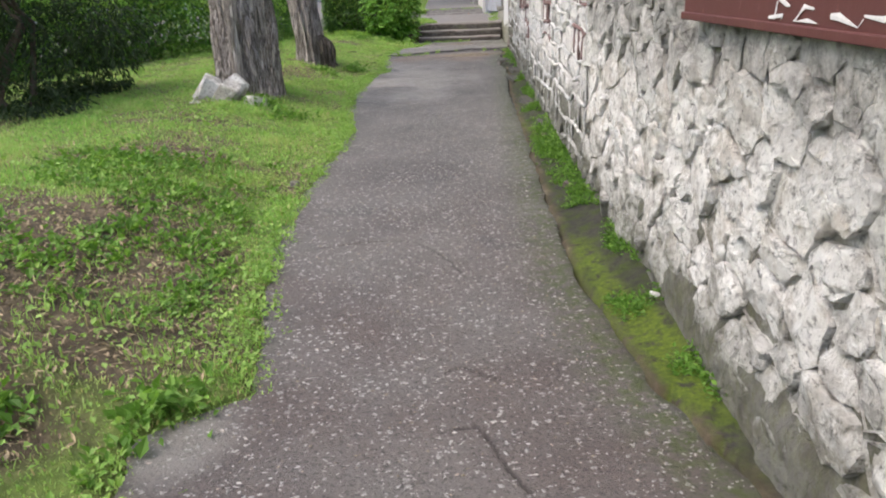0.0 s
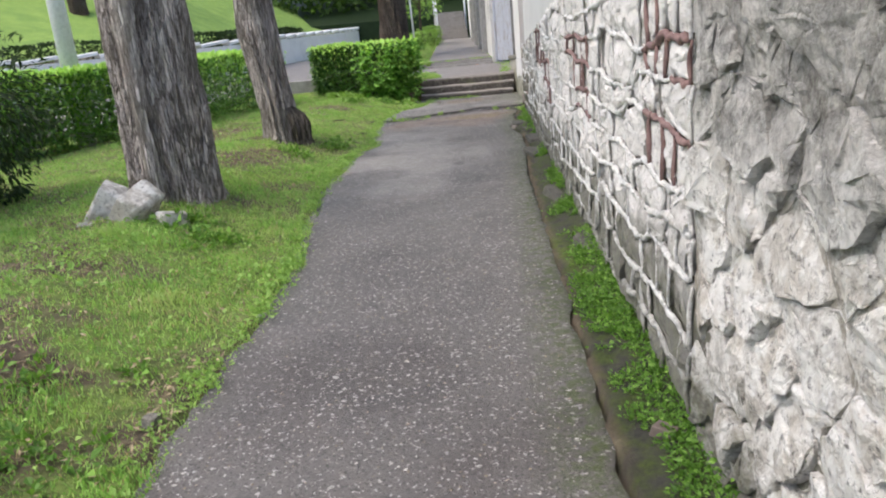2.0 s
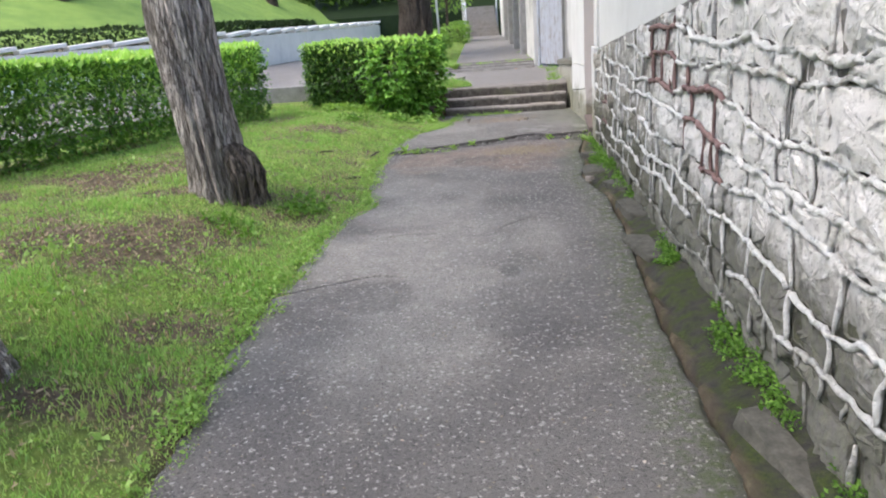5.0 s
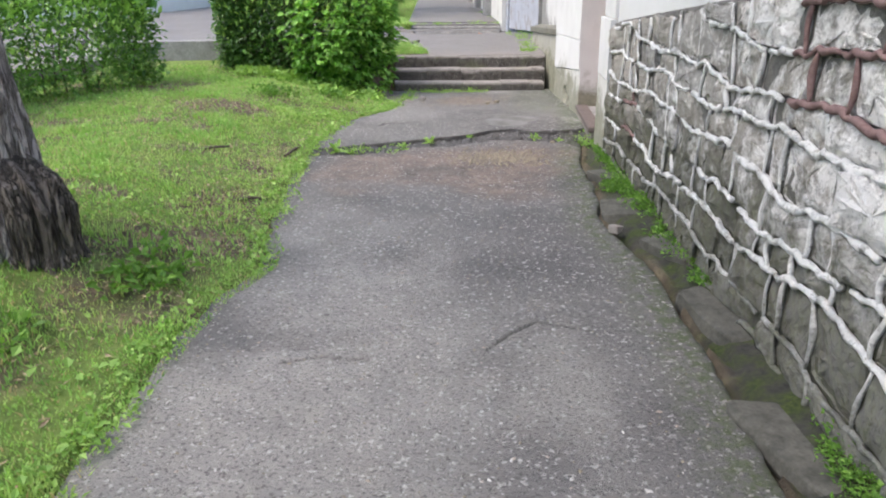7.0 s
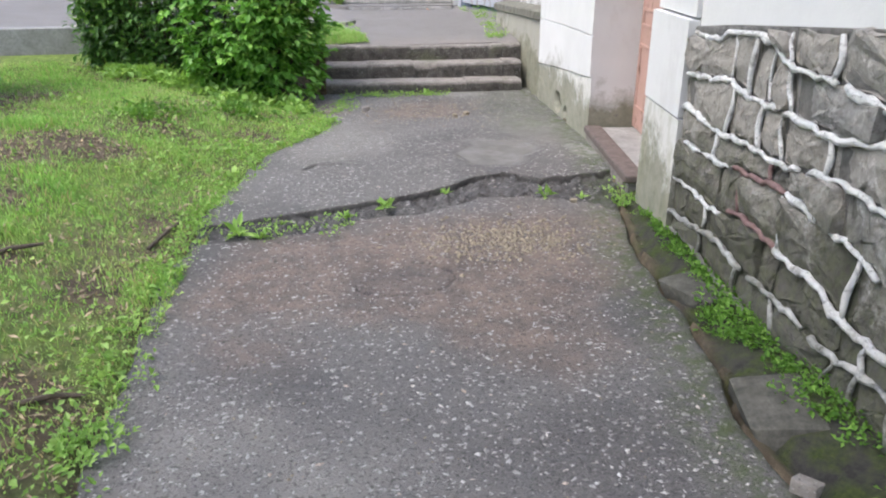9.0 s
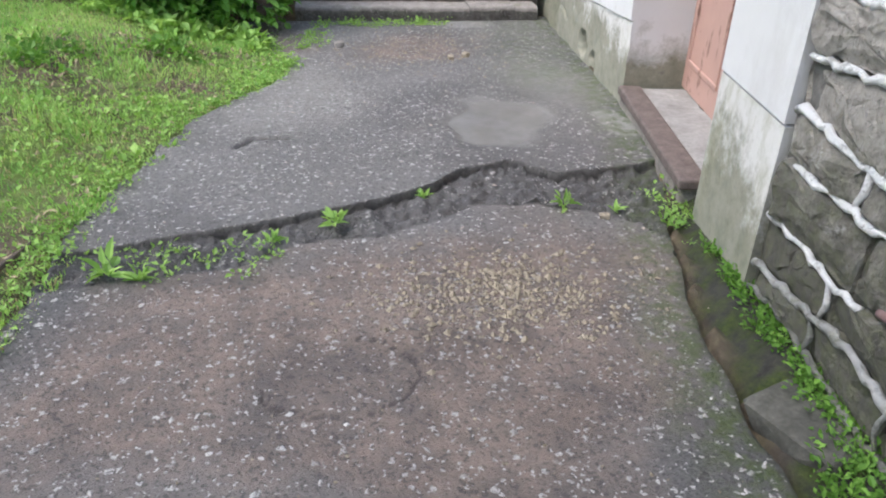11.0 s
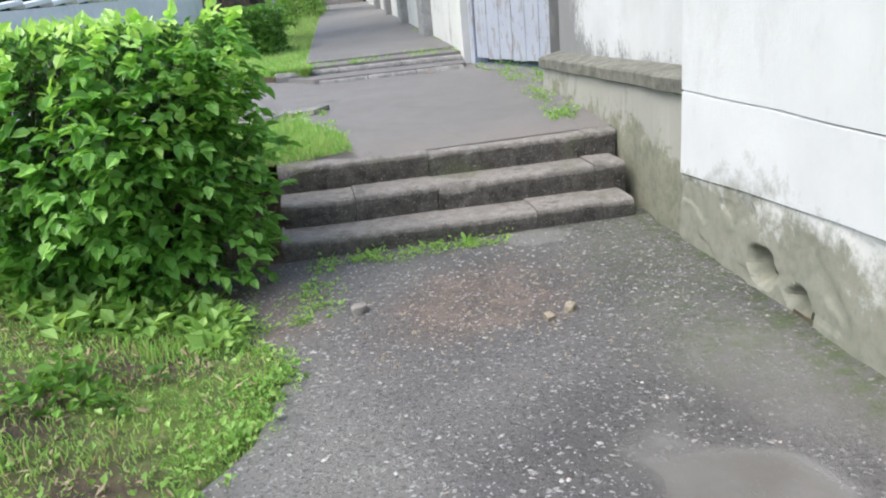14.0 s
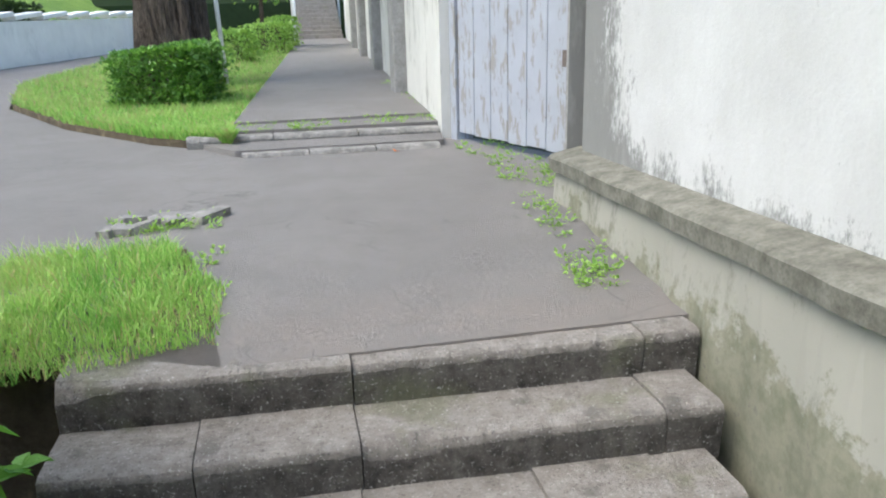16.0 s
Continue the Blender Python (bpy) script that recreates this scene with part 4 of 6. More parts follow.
def build_rubble():
    """Angular stones of mixed size, small ones wedged between large ones."""
    r = np.random.default_rng(11)
    seeds = []
    for size, tries, near in ((0.22, 50, 1.1), (0.165, 300, 1.1), (0.115, 800, 1.08), (0.07, 1000, 1.12)):
        for _ in range(tries):
            y, z, w = r.uniform(0.9, SEAM - 0.06), r.uniform(0.05, 1.72), size * r.uniform(0.85, 1.2)
            if all(((y - a) / 1.35) ** 2 + (z - b) ** 2 > (near * 0.5 * (w + c)) ** 2 for a, b, c in seeds):
                seeds.append((y, z, w))
    pts = np.array(seeds)
    order = np.argsort(-(pts[:, 2] * (pts[:, 1] < 1.5) * (pts[:, 0] > 1.3)))
    rest, made = [], 0
    flat = pts[:, :2] / (1.35, 1.0)
    for k in order:
        (py, pz), w = flat[k], pts[k, 2]
        lo, hi = 0.6 / 1.35, (SEAM - 0.03) / 1.35
        poly = [(max(lo, py - 0.3), max(0.0, pz - 0.3)), (min(hi, py + 0.3), max(0.0, pz - 0.3)), (min(hi, py + 0.3), min(1.85, pz + 0.3)), (max(lo, py - 0.3), min(1.85, pz + 0.3))]
        for j in np.argsort(np.hypot(*(flat - (py, pz)).T))[1:18]:
            poly = clip_cell(poly, py, pz, *flat[j], w * w * 0.25, pts[j, 2] ** 2 * 0.25)
        if len(poly) < 3:
            continue
        tilt = 0.25 * math.sin(2.3 * pts[k, 0] + 1.7 * pz)
        poly = [(a * 1.35 + 0.02 * math.sin(13 * a + 9 * b), b + 0.012 * math.cos(23 * a - 19 * b) + 0.1 * tilt * (a - py)) for a, b in poly]
        v, f = wall_stone(poly, r, 0.022 + 0.022 * r.random() ** 1.3, r.uniform(0.003, 0.01), 0.01, 0.1, 0.1)
        if made < 298:
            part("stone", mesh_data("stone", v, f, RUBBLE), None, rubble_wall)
            made += 1
        else:
            rest.append((v, f))
    if rest:
        tagged(part("small_stones", mesh_data("small_stones", *joined(rest), RUBBLE), None, rubble_wall), kind="stuff")


COURSES = [0.04, 0.2, 0.38, 0.56, 0.73, 0.91, 1.08, 1.26, 1.43, 1.6, 1.78, 1.96, 2.13]
STEPS_AT = np.random.default_rng(14).uniform(SEAM + 0.4, 15.6, (len(COURSES), 9))


def course_z(k, y):
    """The height of a bed joint: wavy, with a sudden step up or down every metre or so."""
    z = COURSES[k] + 0.026 * math.sin(1.3 * y + 2.1 * k) + 0.018 * math.sin(4.1 * y + 1.3 * k) + 0.01 * math.sin(9.7 * y + 2.7 * k) + 0.03 * math.sin(0.5 * y)
    for n, at in enumerate(sorted(STEPS_AT[k])):
        z += (0.02 if n % 2 else -0.02) * math.tanh((y - at) / 0.04)
    return z


def rib(points, radius, material, taper=False):
    """A raised line of mortar, half sunk in the wall, thick and thin along its length."""
    n = len(points)
    r = [radius * (0.8 + 0.4 * abs(math.sin(13 * y + 7 * z)) + 0.12 * math.sin(41 * y + 37 * z)) * (0.45 + 0.55 * math.sin(math.pi * min(1, (k + 0.6) / n)) if taper else 1.0) for k, (y, z) in enumerate(points)]
    v, f = tube([(float(wall_x(y)) - 0.024 - 0.004 * math.sin(17 * y + 5 * z), y, z + 0.006 * math.sin(47 * y + 11 * z) + 0.004 * math.sin(83 * y)) for y, z in points], r, 8)
    return mesh_data("mortar_rib", v, f, material, True)


def painted(y, z):
    """The stretches where joints were once painted maroon."""
    return (5.2 < y < 5.95 and (1.3 < z < 1.55 or 1.0 < z < 1.16)) or (7.6 < y < 8.95 and 0.86 < z < 1.42 and (y < 8.3 or z > 1.05)) or (10.55 < y < 11.4 and 0.66 < z < 1.16) or (11.6 < y < 12.5 and 1.0 < z < 1.55) or (14.9 < y < 15.35 and 0.3 < z < 0.72)


def build_blocks():
    r = np.random.default_rng(12)
    stones, ribs = [], []
    for k in range(len(COURSES) - 1):
        joints = [SEAM + 0.03]
        while joints[-1] < 15.7:
            joints.append(joints[-1] + r.choice([0.16, 0.24, 0.34, 0.46]) * r.uniform(0.85, 1.2))
        joints[-1] = 15.96
        lean = r.uniform(-0.035, 0.035, len(joints))
        for (a, b), (sa, sb) in zip(zip(joints, joints[1:]), zip(lean, lean[1:])):
            qs = np.linspace(a, b, 4)
            limit = float(stone_top((a + b) / 2)) - 0.01
            low, top = [course_z(k, q) for q in qs], [min(course_z(k + 1, q), limit) for q in qs]
            if min(low) > limit - 0.07:
                continue
            poly = list(zip(qs, low)) + [(q + sa + (sb - sa) * (q - a) / (b - a), z) for q, z in zip(qs, top)][::-1]
            stones.append((a, wall_stone(poly, r, r.uniform(0.012, 0.034), 0.016, 0.005, 0.06, 0.4)))
            if r.random() < 0.9:
                n = 7
                line = [(a + sa * q + 0.014 * math.sin(5 * q + a * 7), low[0] + (top[0] - low[0]) * q) for q in np.linspace(0.02, 0.98, n)]
                ribs.append((a, line, r.uniform(0.008, 0.012), True))
        cuts = [SEAM + 0.04]
        while cuts[-1] < 15.85:
            cuts.append(min(cuts[-1] + r.uniform(0.35, 1.5), 15.95))
        for a, b in zip(cuts, cuts[1:]):
            if r.random() < (0.45 if k == 0 else 0.07):
                continue
            line = [(q, course_z(k, q)) for q in np.linspace(a, b - (0.07 if r.random() < 0.3 else -0.01), max(5, int((b - a) / 0.035)))]
            line = [(q, z) for q, z in line if z < float(stone_top(q)) - 0.03]
            if len(line) > 4:
                # A painted stretch is cut out as a rib of its own.
                run = [line[0]]
                for p in line[1:]:
                    if painted(*p) != painted(*run[-1]) and len(run) > 2:
                        ribs.append((run[0][0], run, r.uniform(0.0105, 0.0155), False))
                        run = [run[-1]]
                    run.append(p)
                if len(run) > 1:
                    ribs.append((run[0][0], run, r.uniform(0.0105, 0.0155), False))
    stones.sort(key=lambda e: e[0])
    for a, (v, f) in stones[:298]:
        part("stone", mesh_data("stone", v, f, BLOCK), None, block_wall)
    if stones[298:]:
        tagged(part("far_stones", mesh_data("far_stones", *joined([e for _, e in stones[298:]]), BLOCK), None, block_wall), kind="stuff")
    for a, line, radius, taper in ribs:
        mid = line[len(line) // 2]
        part("mortar_rib", rib(line, radius, RIB_RED if painted(*mid) else RIB_WHITE, taper), None, block_wall)


# ---- the white house over and beyond the stone wall ----
wall_slab("wall_plaster", SEAM + 1.5, 16.02, stone_top, lambda y: 3.6, 0.03, 0.35, PLASTER, "smooth white plastered house wall above the stone")
wall_slab("wall_upper", -4.0, SEAM + 1.5, lambda y: 2.4 if y < SEAM else float(stone_top(y)), lambda y: 3.6, 0.06, 0.35, PLASTER_OLD, "stained plastered wall above the rubble")


def build_doorway():
    # The pier before the door, its base wider than its shaft.
    y0, y1, y2, y3 = 16.0, 16.62, 18.1, 20.12
    bm = bmesh.new()
    base = [(2.35, y0), (2.44, y1), (3.2, y1), (3.2, y0)]
    for z0, z1, out in ((-0.15, 0.66, 0.0), (0.672, 1.16, -0.006), (1.172, 3.6, 0.028)):
        ring = []
        for z in (z0, z1):
            ring.append([bm.verts.new((x + (out if x < 3 else 0), y, z)) for x, y in base])
        for i in range(4):
            bm.faces.new((ring[0][i], ring[0][(i + 1) % 4], ring[1][(i + 1) % 4], ring[1][i])).material_index = 1 if z0 < 0 else 0
        bm.faces.new(ring[1]), bm.faces.new(ring[0][::-1])
    pier = part("wall_pier", bm, PLASTER)
    pier.data.materials.append(PLASTER_MOSSY)
    tagged(pier, "white plastered pier with a grey damp foot", "wall", kind="structure")
    # The stretch between the door and the steps, with its broken skirting.
    bm = bmesh.new()
    n = 90
    ys = np.linspace(y2, y3, n)
    us = np.linspace(0, 1, 40)
    rows = len(us) + 9
    grid = []
    for y in ys:
        col = []
        sill, joint = 0.5 - 0.095 * (y - 18.16), 0.79 + 0.03 * (19.5 - y)
        zs = [*(-0.2 + us * (sill + 0.2)), sill + 0.004, sill + 0.012, (sill + joint) / 2, joint - 0.006, joint, joint + 0.006, 1.4, 2.2, 3.6]
        for k, z in enumerate(zs):
            x = float(wall_x(y)) + 0.005 * math.sin(9 * y + 5 * z)
            if k < len(us):
                hole = math.exp(-((y - 19.29) / 0.12) ** 2 - ((z - 0.08) / 0.11) ** 2) + 0.8 * math.exp(-((y - 18.98) / 0.12) ** 2 - ((z - 0.0) / 0.11) ** 2)
                flake = float(smooth(0.05, 0.35, np.array(noise.noise(Vector((7, y * 4.5, z * 6))) + 0.25 * noise.noise(Vector((5, y * 17, z * 17))))))
                x += 0.012 + 0.13 * float(smooth(0.35, 0.75, np.array(hole + 0.12 * noise.noise(Vector((3, y * 14, z * 14)))))) + 0.008 * flake + 0.005 * noise.noise(Vector((0, y * 9, z * 9)))
            if k in (len(us), len(us) + 4):
                x += 0.018
            col.append(bm.verts.new((x, y, z)))
        grid.append(col)
    for i in range(n - 1):
        for j in range(rows - 1):
            bm.faces.new((grid[i][j], grid[i + 1][j], grid[i + 1][j + 1], grid[i][j + 1])).material_index = 1 if j < len(us) else 0
    for col, back in ((grid[0], 1), (grid[-1], 0)):
        far = [bm.verts.new((3.2, v.co.y, v.co.z)) for v in (col[0], col[-1])]
        bm.faces.new([*col, far[1], far[0]])
    side = part("wall_door_side", bm, PLASTER)
    side.data.materials.append(PLASTER_MOSSY)
    tagged(side, "white plastered wall with a broken, mossy foot", "wall", kind="structure")
    # A near-black lump fills each dent to imitate the shade inside the hole.
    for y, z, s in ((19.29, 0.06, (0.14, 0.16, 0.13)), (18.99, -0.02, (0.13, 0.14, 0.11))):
        tagged(part("drain_hole", rock_data("drain_hole", (float(wall_x(y)) + 0.18, y, z), s, (0, 0, 5), 77, HOLE_SHADE)), "dark lump painted as the shade in a broken hole of the wall", "hole", "holes in the wall foot")
    tagged(part("wall_lintel", boxed((2.56, y1 + 0.002, 2.3), (3.2, y2 - 0.002, 3.6))), "white plaster over the doorway", "wall", kind="structure").data.materials.append(PLASTER)
    tagged(part("wall_inside", boxed((3.25, y0, -0.2), (3.6, 21.0, 3.6)), PLASTER), "plain wall behind the doorway", "wall", kind="structure")
    # The door: two salmon leaves with sunk panels.
    turn = Matrix.Translation((2.92, 17.42, 0)) @ Matrix.Rotation(-math.atan2(0.17, 1.14), 4, "Z")
    door = thing("door_1", "salmon-painted double wooden door with flaking panels", "door", kind="structure", at=(2.92, 17.42, 0.1))
    for s in (-1, 1):
        lo, hi = (-0.72, -0.004) if s < 0 else (0.004, 0.72)
        leaf = part("door_leaf", boxed((0.0, lo, 0.115), (0.05, hi, 2.28), 0.004, turn), DOOR_PAINT, door)
        for z0, z1 in ((0.27, 0.78), (0.9, 1.05), (1.17, 2.15)):
            for a, b, c, d in ((lo + 0.09, hi - 0.09, z0, z0 + 0.03), (lo + 0.09, hi - 0.09, z1 - 0.03, z1), (lo + 0.09, lo + 0.115, z0 + 0.03, z1 - 0.03), (hi - 0.115, hi - 0.09, z0 + 0.03, z1 - 0.03)):
                part("panel_moulding", boxed((-0.011, a, c), (0.002, b, d), 0.006, turn), DOOR_PAINT, leaf)
    part("door_stile", boxed((-0.022, -0.028, 0.13), (0.0, 0.028, 2.28), 0.006, turn), DOOR_PAINT, door, "narrow cover strip between the leaves")
    part("door_handle", boxed((-0.06, -0.11, 1.08), (-0.002, -0.06, 1.2), 0.01, turn), mat_plain("dark_iron", (0.03, 0.028, 0.026), (0.07, 0.065, 0.06), 20, 0.5, metal=0.8), door, "dark iron door handle")
    # The doorstep.
    step = thing("doorstep", "grey concrete doorstep with a maroon-painted edge", "doorstep", kind="structure", at=(2.6, 17.5, 0))
    a = math.atan2(0.185, 1.24)
    t2 = Matrix.Translation((2.425, 16.74, 0)) @ Matrix.Rotation(-a, 4, "Z")
    part("slab", boxed((0.13, 0.1, -0.1), (0.62, 1.38, 0.112), 0.006, t2), CONCRETE, step)
    part("sill_edge", boxed((-0.012, 0.0, 0.075), (0.125, 1.385, 0.128), 0.012, t2), SILL_TOP, step, "maroon-brown painted edge beam")
    part("riser", boxed((0.006, 0.12, -0.2), (0.12, 1.38, 0.075), 0.008, t2), STEP_STONE, step)
    # A cast hole under the beam's free end.
    part("post_stub", boxed((0.02, 0.03, -0.15), (0.09, 0.1, 0.075), 0.006, t2), STEP_STONE, step)


def build_plinth():
    # The long base beside the steps, with its ledge, and the stained wall set back over it.
    ys = np.linspace(20.12, 23.25, 40)
    ledge = lambda y: 0.84 - 0.05 * (y - 20.1)
    v, f = [], []
    for y in ys:
        x = float(wall_x(y))
        wob = 0.012 * math.sin(7 * y) + 0.008 * math.sin(19 * y)
        t = ledge(y)
        v += [(x + 0.03 + wob, y, -0.25), (x + 0.02 + wob, y, 0.3), (x + 0.035, y, t - 0.1), (x - 0.005 + wob * 0.5, y, t - 0.085), (x - 0.01 + wob * 0.5, y, t - 0.012), (x + 0.005, y, t), (x + 0.19, y, t + 0.035), (x + 0.6, y, t + 0.035), (x + 0.6, y, -0.25)]
    p = 9
    f = [(i * p + j, i * p + (j + 1) % p, (i + 1) * p + (j + 1) % p, (i + 1) * p + j) for i in range(len(ys) - 1) for j in range(p)] + [tuple(range(p))[::-1], tuple(len(v) - p + j for j in range(p))]
    me = mesh_data("wall_plinth", v, f, PLINTH)
    me.materials.append(LEDGE)
    me.polygons.foreach_set("material_index", np.array([1 if k < p * (len(ys) - 1) and k % p in (2, 3, 4, 5, 6) else 0 for k in range(len(f))], dtype=np.int32))
    tagged(new("wall_plinth", me), "damp, mossy concrete plinth with a projecting ledge", "wall", kind="structure")
    wall_slab("wall_stained", 20.14, 23.55, lambda y: 0.8 - 0.05 * (y - 20.1), lambda y: 3.6, 0.17, 0.4, MOULDY, "white plastered wall with black damp stains")


def build_gate():
    a, b = Vector((3.5, 24.1, 0)), Vector((3.0, 25.5, 0))
    turn = Matrix.Translation(a) @ Matrix.Rotation(math.atan2(-(b - a).x, (b - a).y), 4, "Z")
    gate = thing("plank_gate", "closed plank gate in flaking pale blue-grey paint", "gate", at=(3.25, 24.8, 0.5))
    long = (b - a).length
    w = long / 6
    for k in range(6):
        part("plank", boxed((0.0, k * w + 0.004, 0.5 + 0.01 * (k % 2)), (0.03, (k + 1) * w - 0.004, 2.6), 0.004, turn), GATE_PAINT, gate)
    for z in (0.75, 2.2):
        part("rail", boxed((0.031, 0.0, z), (0.07, long, z + 0.12), 0.004, turn), GATE_PAINT, gate)
    part("hinge", boxed((-0.012, -0.005, 1.15), (-0.001, 0.06, 1.27), 0.003, turn), SILL_TOP, gate, "rusty iron hinge")
    post = lambda y0, y1: boxed((-0.03, y0, 0.36), (0.16, y1, 2.8), 0.01, turn)
    tagged(part("gate_post", post(-0.13, -0.004), CONCRETE), "grey concrete gate post", "post", "gate posts")
    tagged(part("gate_post", post(long + 0.004, long + 0.1), GATE_PAINT), "grey-blue painted gate post", "post", "gate posts")
    # The boundary wall beyond, with buttress posts.
    wall_slab("wall_far", 25.62, 50.5, lambda y: 0.4, lambda y: 2.7 + 0.012 * (y - 25), 0.0, 0.3, PLASTER_OLD, "long stained white boundary wall", 1.0)
    wall_slab("wall_return", 23.25, 24.0, lambda y: 0.3, lambda y: 3.6, 0.1, 0.3, MOULDY, "stained end of the house wall")
    for y in (28.4, 32.2, 36.5, 41.0):
        x = float(wall_x(y))
        tagged(part("buttress", boxed((x - 0.16, y, 0.45), (x + 0.05, y + 0.4, 2.9), 0.02), CONCRETE), "weathered grey post against the white wall", "post", "wall posts")


build_doorway()
build_plinth()
build_gate()


# ---- trees, shrubs and hedges ----
def trunk_data(name, line, radii, material, seed, ridges=13, depth=0.2, sides=220, rows=90, lobes=0.06):
    """A trunk along a line, with furrowed, slightly twisted bark."""
    line, r = np.array(line, float), np.random.default_rng(seed)
    t = np.linspace(0, len(line) - 1, rows)
    pts = np.stack([np.interp(t, np.arange(len(line)), line[:, k]) for k in range(3)], 1)
    rad = np.interp(t, np.arange(len(line)), radii)[:, None]
    th = np.linspace(0, 2 * math.pi, sides, endpoint=False)[None] + 0.12 * pts[:, 2:3]
    wave = lobes * np.cos(3 * th + r.uniform(0, 6)) + lobes * 0.7 * np.cos(2 * th + r.uniform(0, 6))
    u, w = np.cos(th) + 0.22 * pts[:, 2:3], np.sin(th) - 0.17 * pts[:, 2:3]
    furrow = 0.35 + 1.9 * np.abs(fbm(u, w, ridges * 0.62, seed, 2)) + 0.8 * np.abs(fbm(u, w, ridges * 1.7, seed + 1, 2))
    flare = 0.35 * np.exp(-(pts[:, 2:3] - pts[0, 2]) / 0.16) * (0.5 + 0.5 * np.cos(5 * th + r.uniform(0, 6)))
    rr = rad * (1 + wave + depth * (furrow - 0.8) + flare)
    th0 = np.linspace(0, 2 * math.pi, sides, endpoint=False)[None]
    v = np.stack([pts[:, :1] + rr * np.cos(th0), pts[:, 1:2] + rr * np.sin(th0), pts[:, 2:3] + 0 * rr], -1).reshape(-1, 3)
    f = [(i * sides + j, i * sides + (j + 1) % sides, (i + 1) * sides + (j + 1) % sides, (i + 1) * sides + j) for i in range(rows - 1) for j in range(sides)]
    f += [tuple((rows - 1) * sides + j for j in range(sides))]
    return mesh_data(name, v, f, material, True)


def crown_points(n, centre, radius, seed, lumps=9):
    """Leaf places in an uneven crown of several lumps."""
    r = np.random.default_rng(seed)
    centre, radius = np.array(centre, float), np.array(radius, float)
    heads = r.normal(0, 0.5, (lumps, 3))
    pick = heads[r.integers(0, lumps, n)]
    d = r.normal(0, 1, (n, 3))
    d /= np.linalg.norm(d, axis=1)[:, None]
    p = pick + d * (0.42 * r.random((n, 1)) ** 0.4)
    return centre + p * radius, d


def build_tree(name, label, base, line, radii, crown, seed, bark, leaves, leaf=0.17, count=2600, depth=0.2, limbs=5):
    tree = thing(name, label, "tree", at=base)
    part("trunk", trunk_data("trunk", line, radii, bark, seed, depth=depth), None, tree)
    centre, radius = crown
    r = np.random.default_rng(seed)
    top = np.array(line[-1])
    for k in range(limbs):
        a = 2 * math.pi * k / limbs + r.uniform(0, 0.6)
        end = np.array(centre) + np.array((math.cos(a), math.sin(a), r.uniform(-0.2, 0.6))) * np.array(radius) * 0.7
        start = top - (0, 0, r.uniform(0.05, 0.9))
        mid = (start + end) / 2 + (0, 0, 0.25)
        v, f = tube([start, mid, end], [radii[-1] * 0.6, radii[-1] * 0.35, 0.03], 8)
        part("limb", mesh_data("limb", v, f, bark, True), None, tree)
    p, d = crown_points(count, centre, radius, seed + 1)
    part("crown", leaf_mesh("crown", p, d, r.uniform(0.7, 1.3, count) * leaf, leaves, 0.6, True), None, tree)
    return tree


def hedge_points(n, line, wide, low, high, seed, rounding=0.12):
    """Leaf places over the shell of a clipped hedge along a line of the plan; low: the ground's height there."""
    r = np.random.default_rng(seed)
    line = np.array(line, float)
    seg = np.linalg.norm(np.diff(line, axis=0), axis=1)
    s = r.random(n) * seg.sum()
    k = np.searchsorted(np.cumsum(seg), s).clip(0, len(seg) - 1)
    q = (s - np.r_[0, np.cumsum(seg)][k]) / seg[k]
    p = line[k] + (line[k + 1] - line[k]) * q[:, None]
    way = (line[k + 1] - line[k]) / seg[k][:, None]
    side = np.stack([way[:, 1], -way[:, 0]], 1)
    u, h = r.uniform(-1, 1, n), r.random(n)
    face = r.random(n)
    onside = face < 0.62
    u = np.where(onside, np.sign(u) * (1 - np.abs(r.normal(0, 0.1, n))), u)
    h = np.where(onside, h, 1 - np.abs(r.normal(0, 0.05, n)))
    inner = face > 0.9
    u, h = np.where(inner, r.uniform(-0.8, 0.8, n), u), np.where(inner, r.random(n), h)
    endcap = r.random(n) < min(0.4, wide / seg.sum())
    atend = r.random(n) < 0.5
    p = np.where((endcap & ~inner)[:, None], np.where(atend[:, None], line[0], line[-1]) + r.normal(0, 0.05, (n, 2)), p)
    u = np.where(endcap, r.uniform(-1, 1, n), u)
    h = np.where(endcap, r.random(n), h)
    bulge = 1 + 0.22 * fbm(s, h * 2.5, 2.0, seed, 3) - 0.35 * np.clip(0.25 - h, 0, 1)
    place = np.c_[p + side * (u * wide / 2 * bulge)[:, None], 0 * h]
    place += r.normal(0, 0.028, place.shape) * (1, 1, 0)
    ground = low(place[:, 0], place[:, 1])
    place[:, 2] = ground + 0.05 + h * (high - ground - 0.05 + 0.1 * fbm(place[:, 0], place[:, 1], 2.5, seed + 1, 3))
    out = np.c_[side * np.sign(u)[:, None] * np.abs(u)[:, None] ** 2, np.where(h > 0.85, 1.0, 0.15)]
    endway = np.where(atend[:, None], -way, way)
    out = np.where(endcap[:, None], np.c_[endway, np.full(n, 0.2)], out)
    return place, out


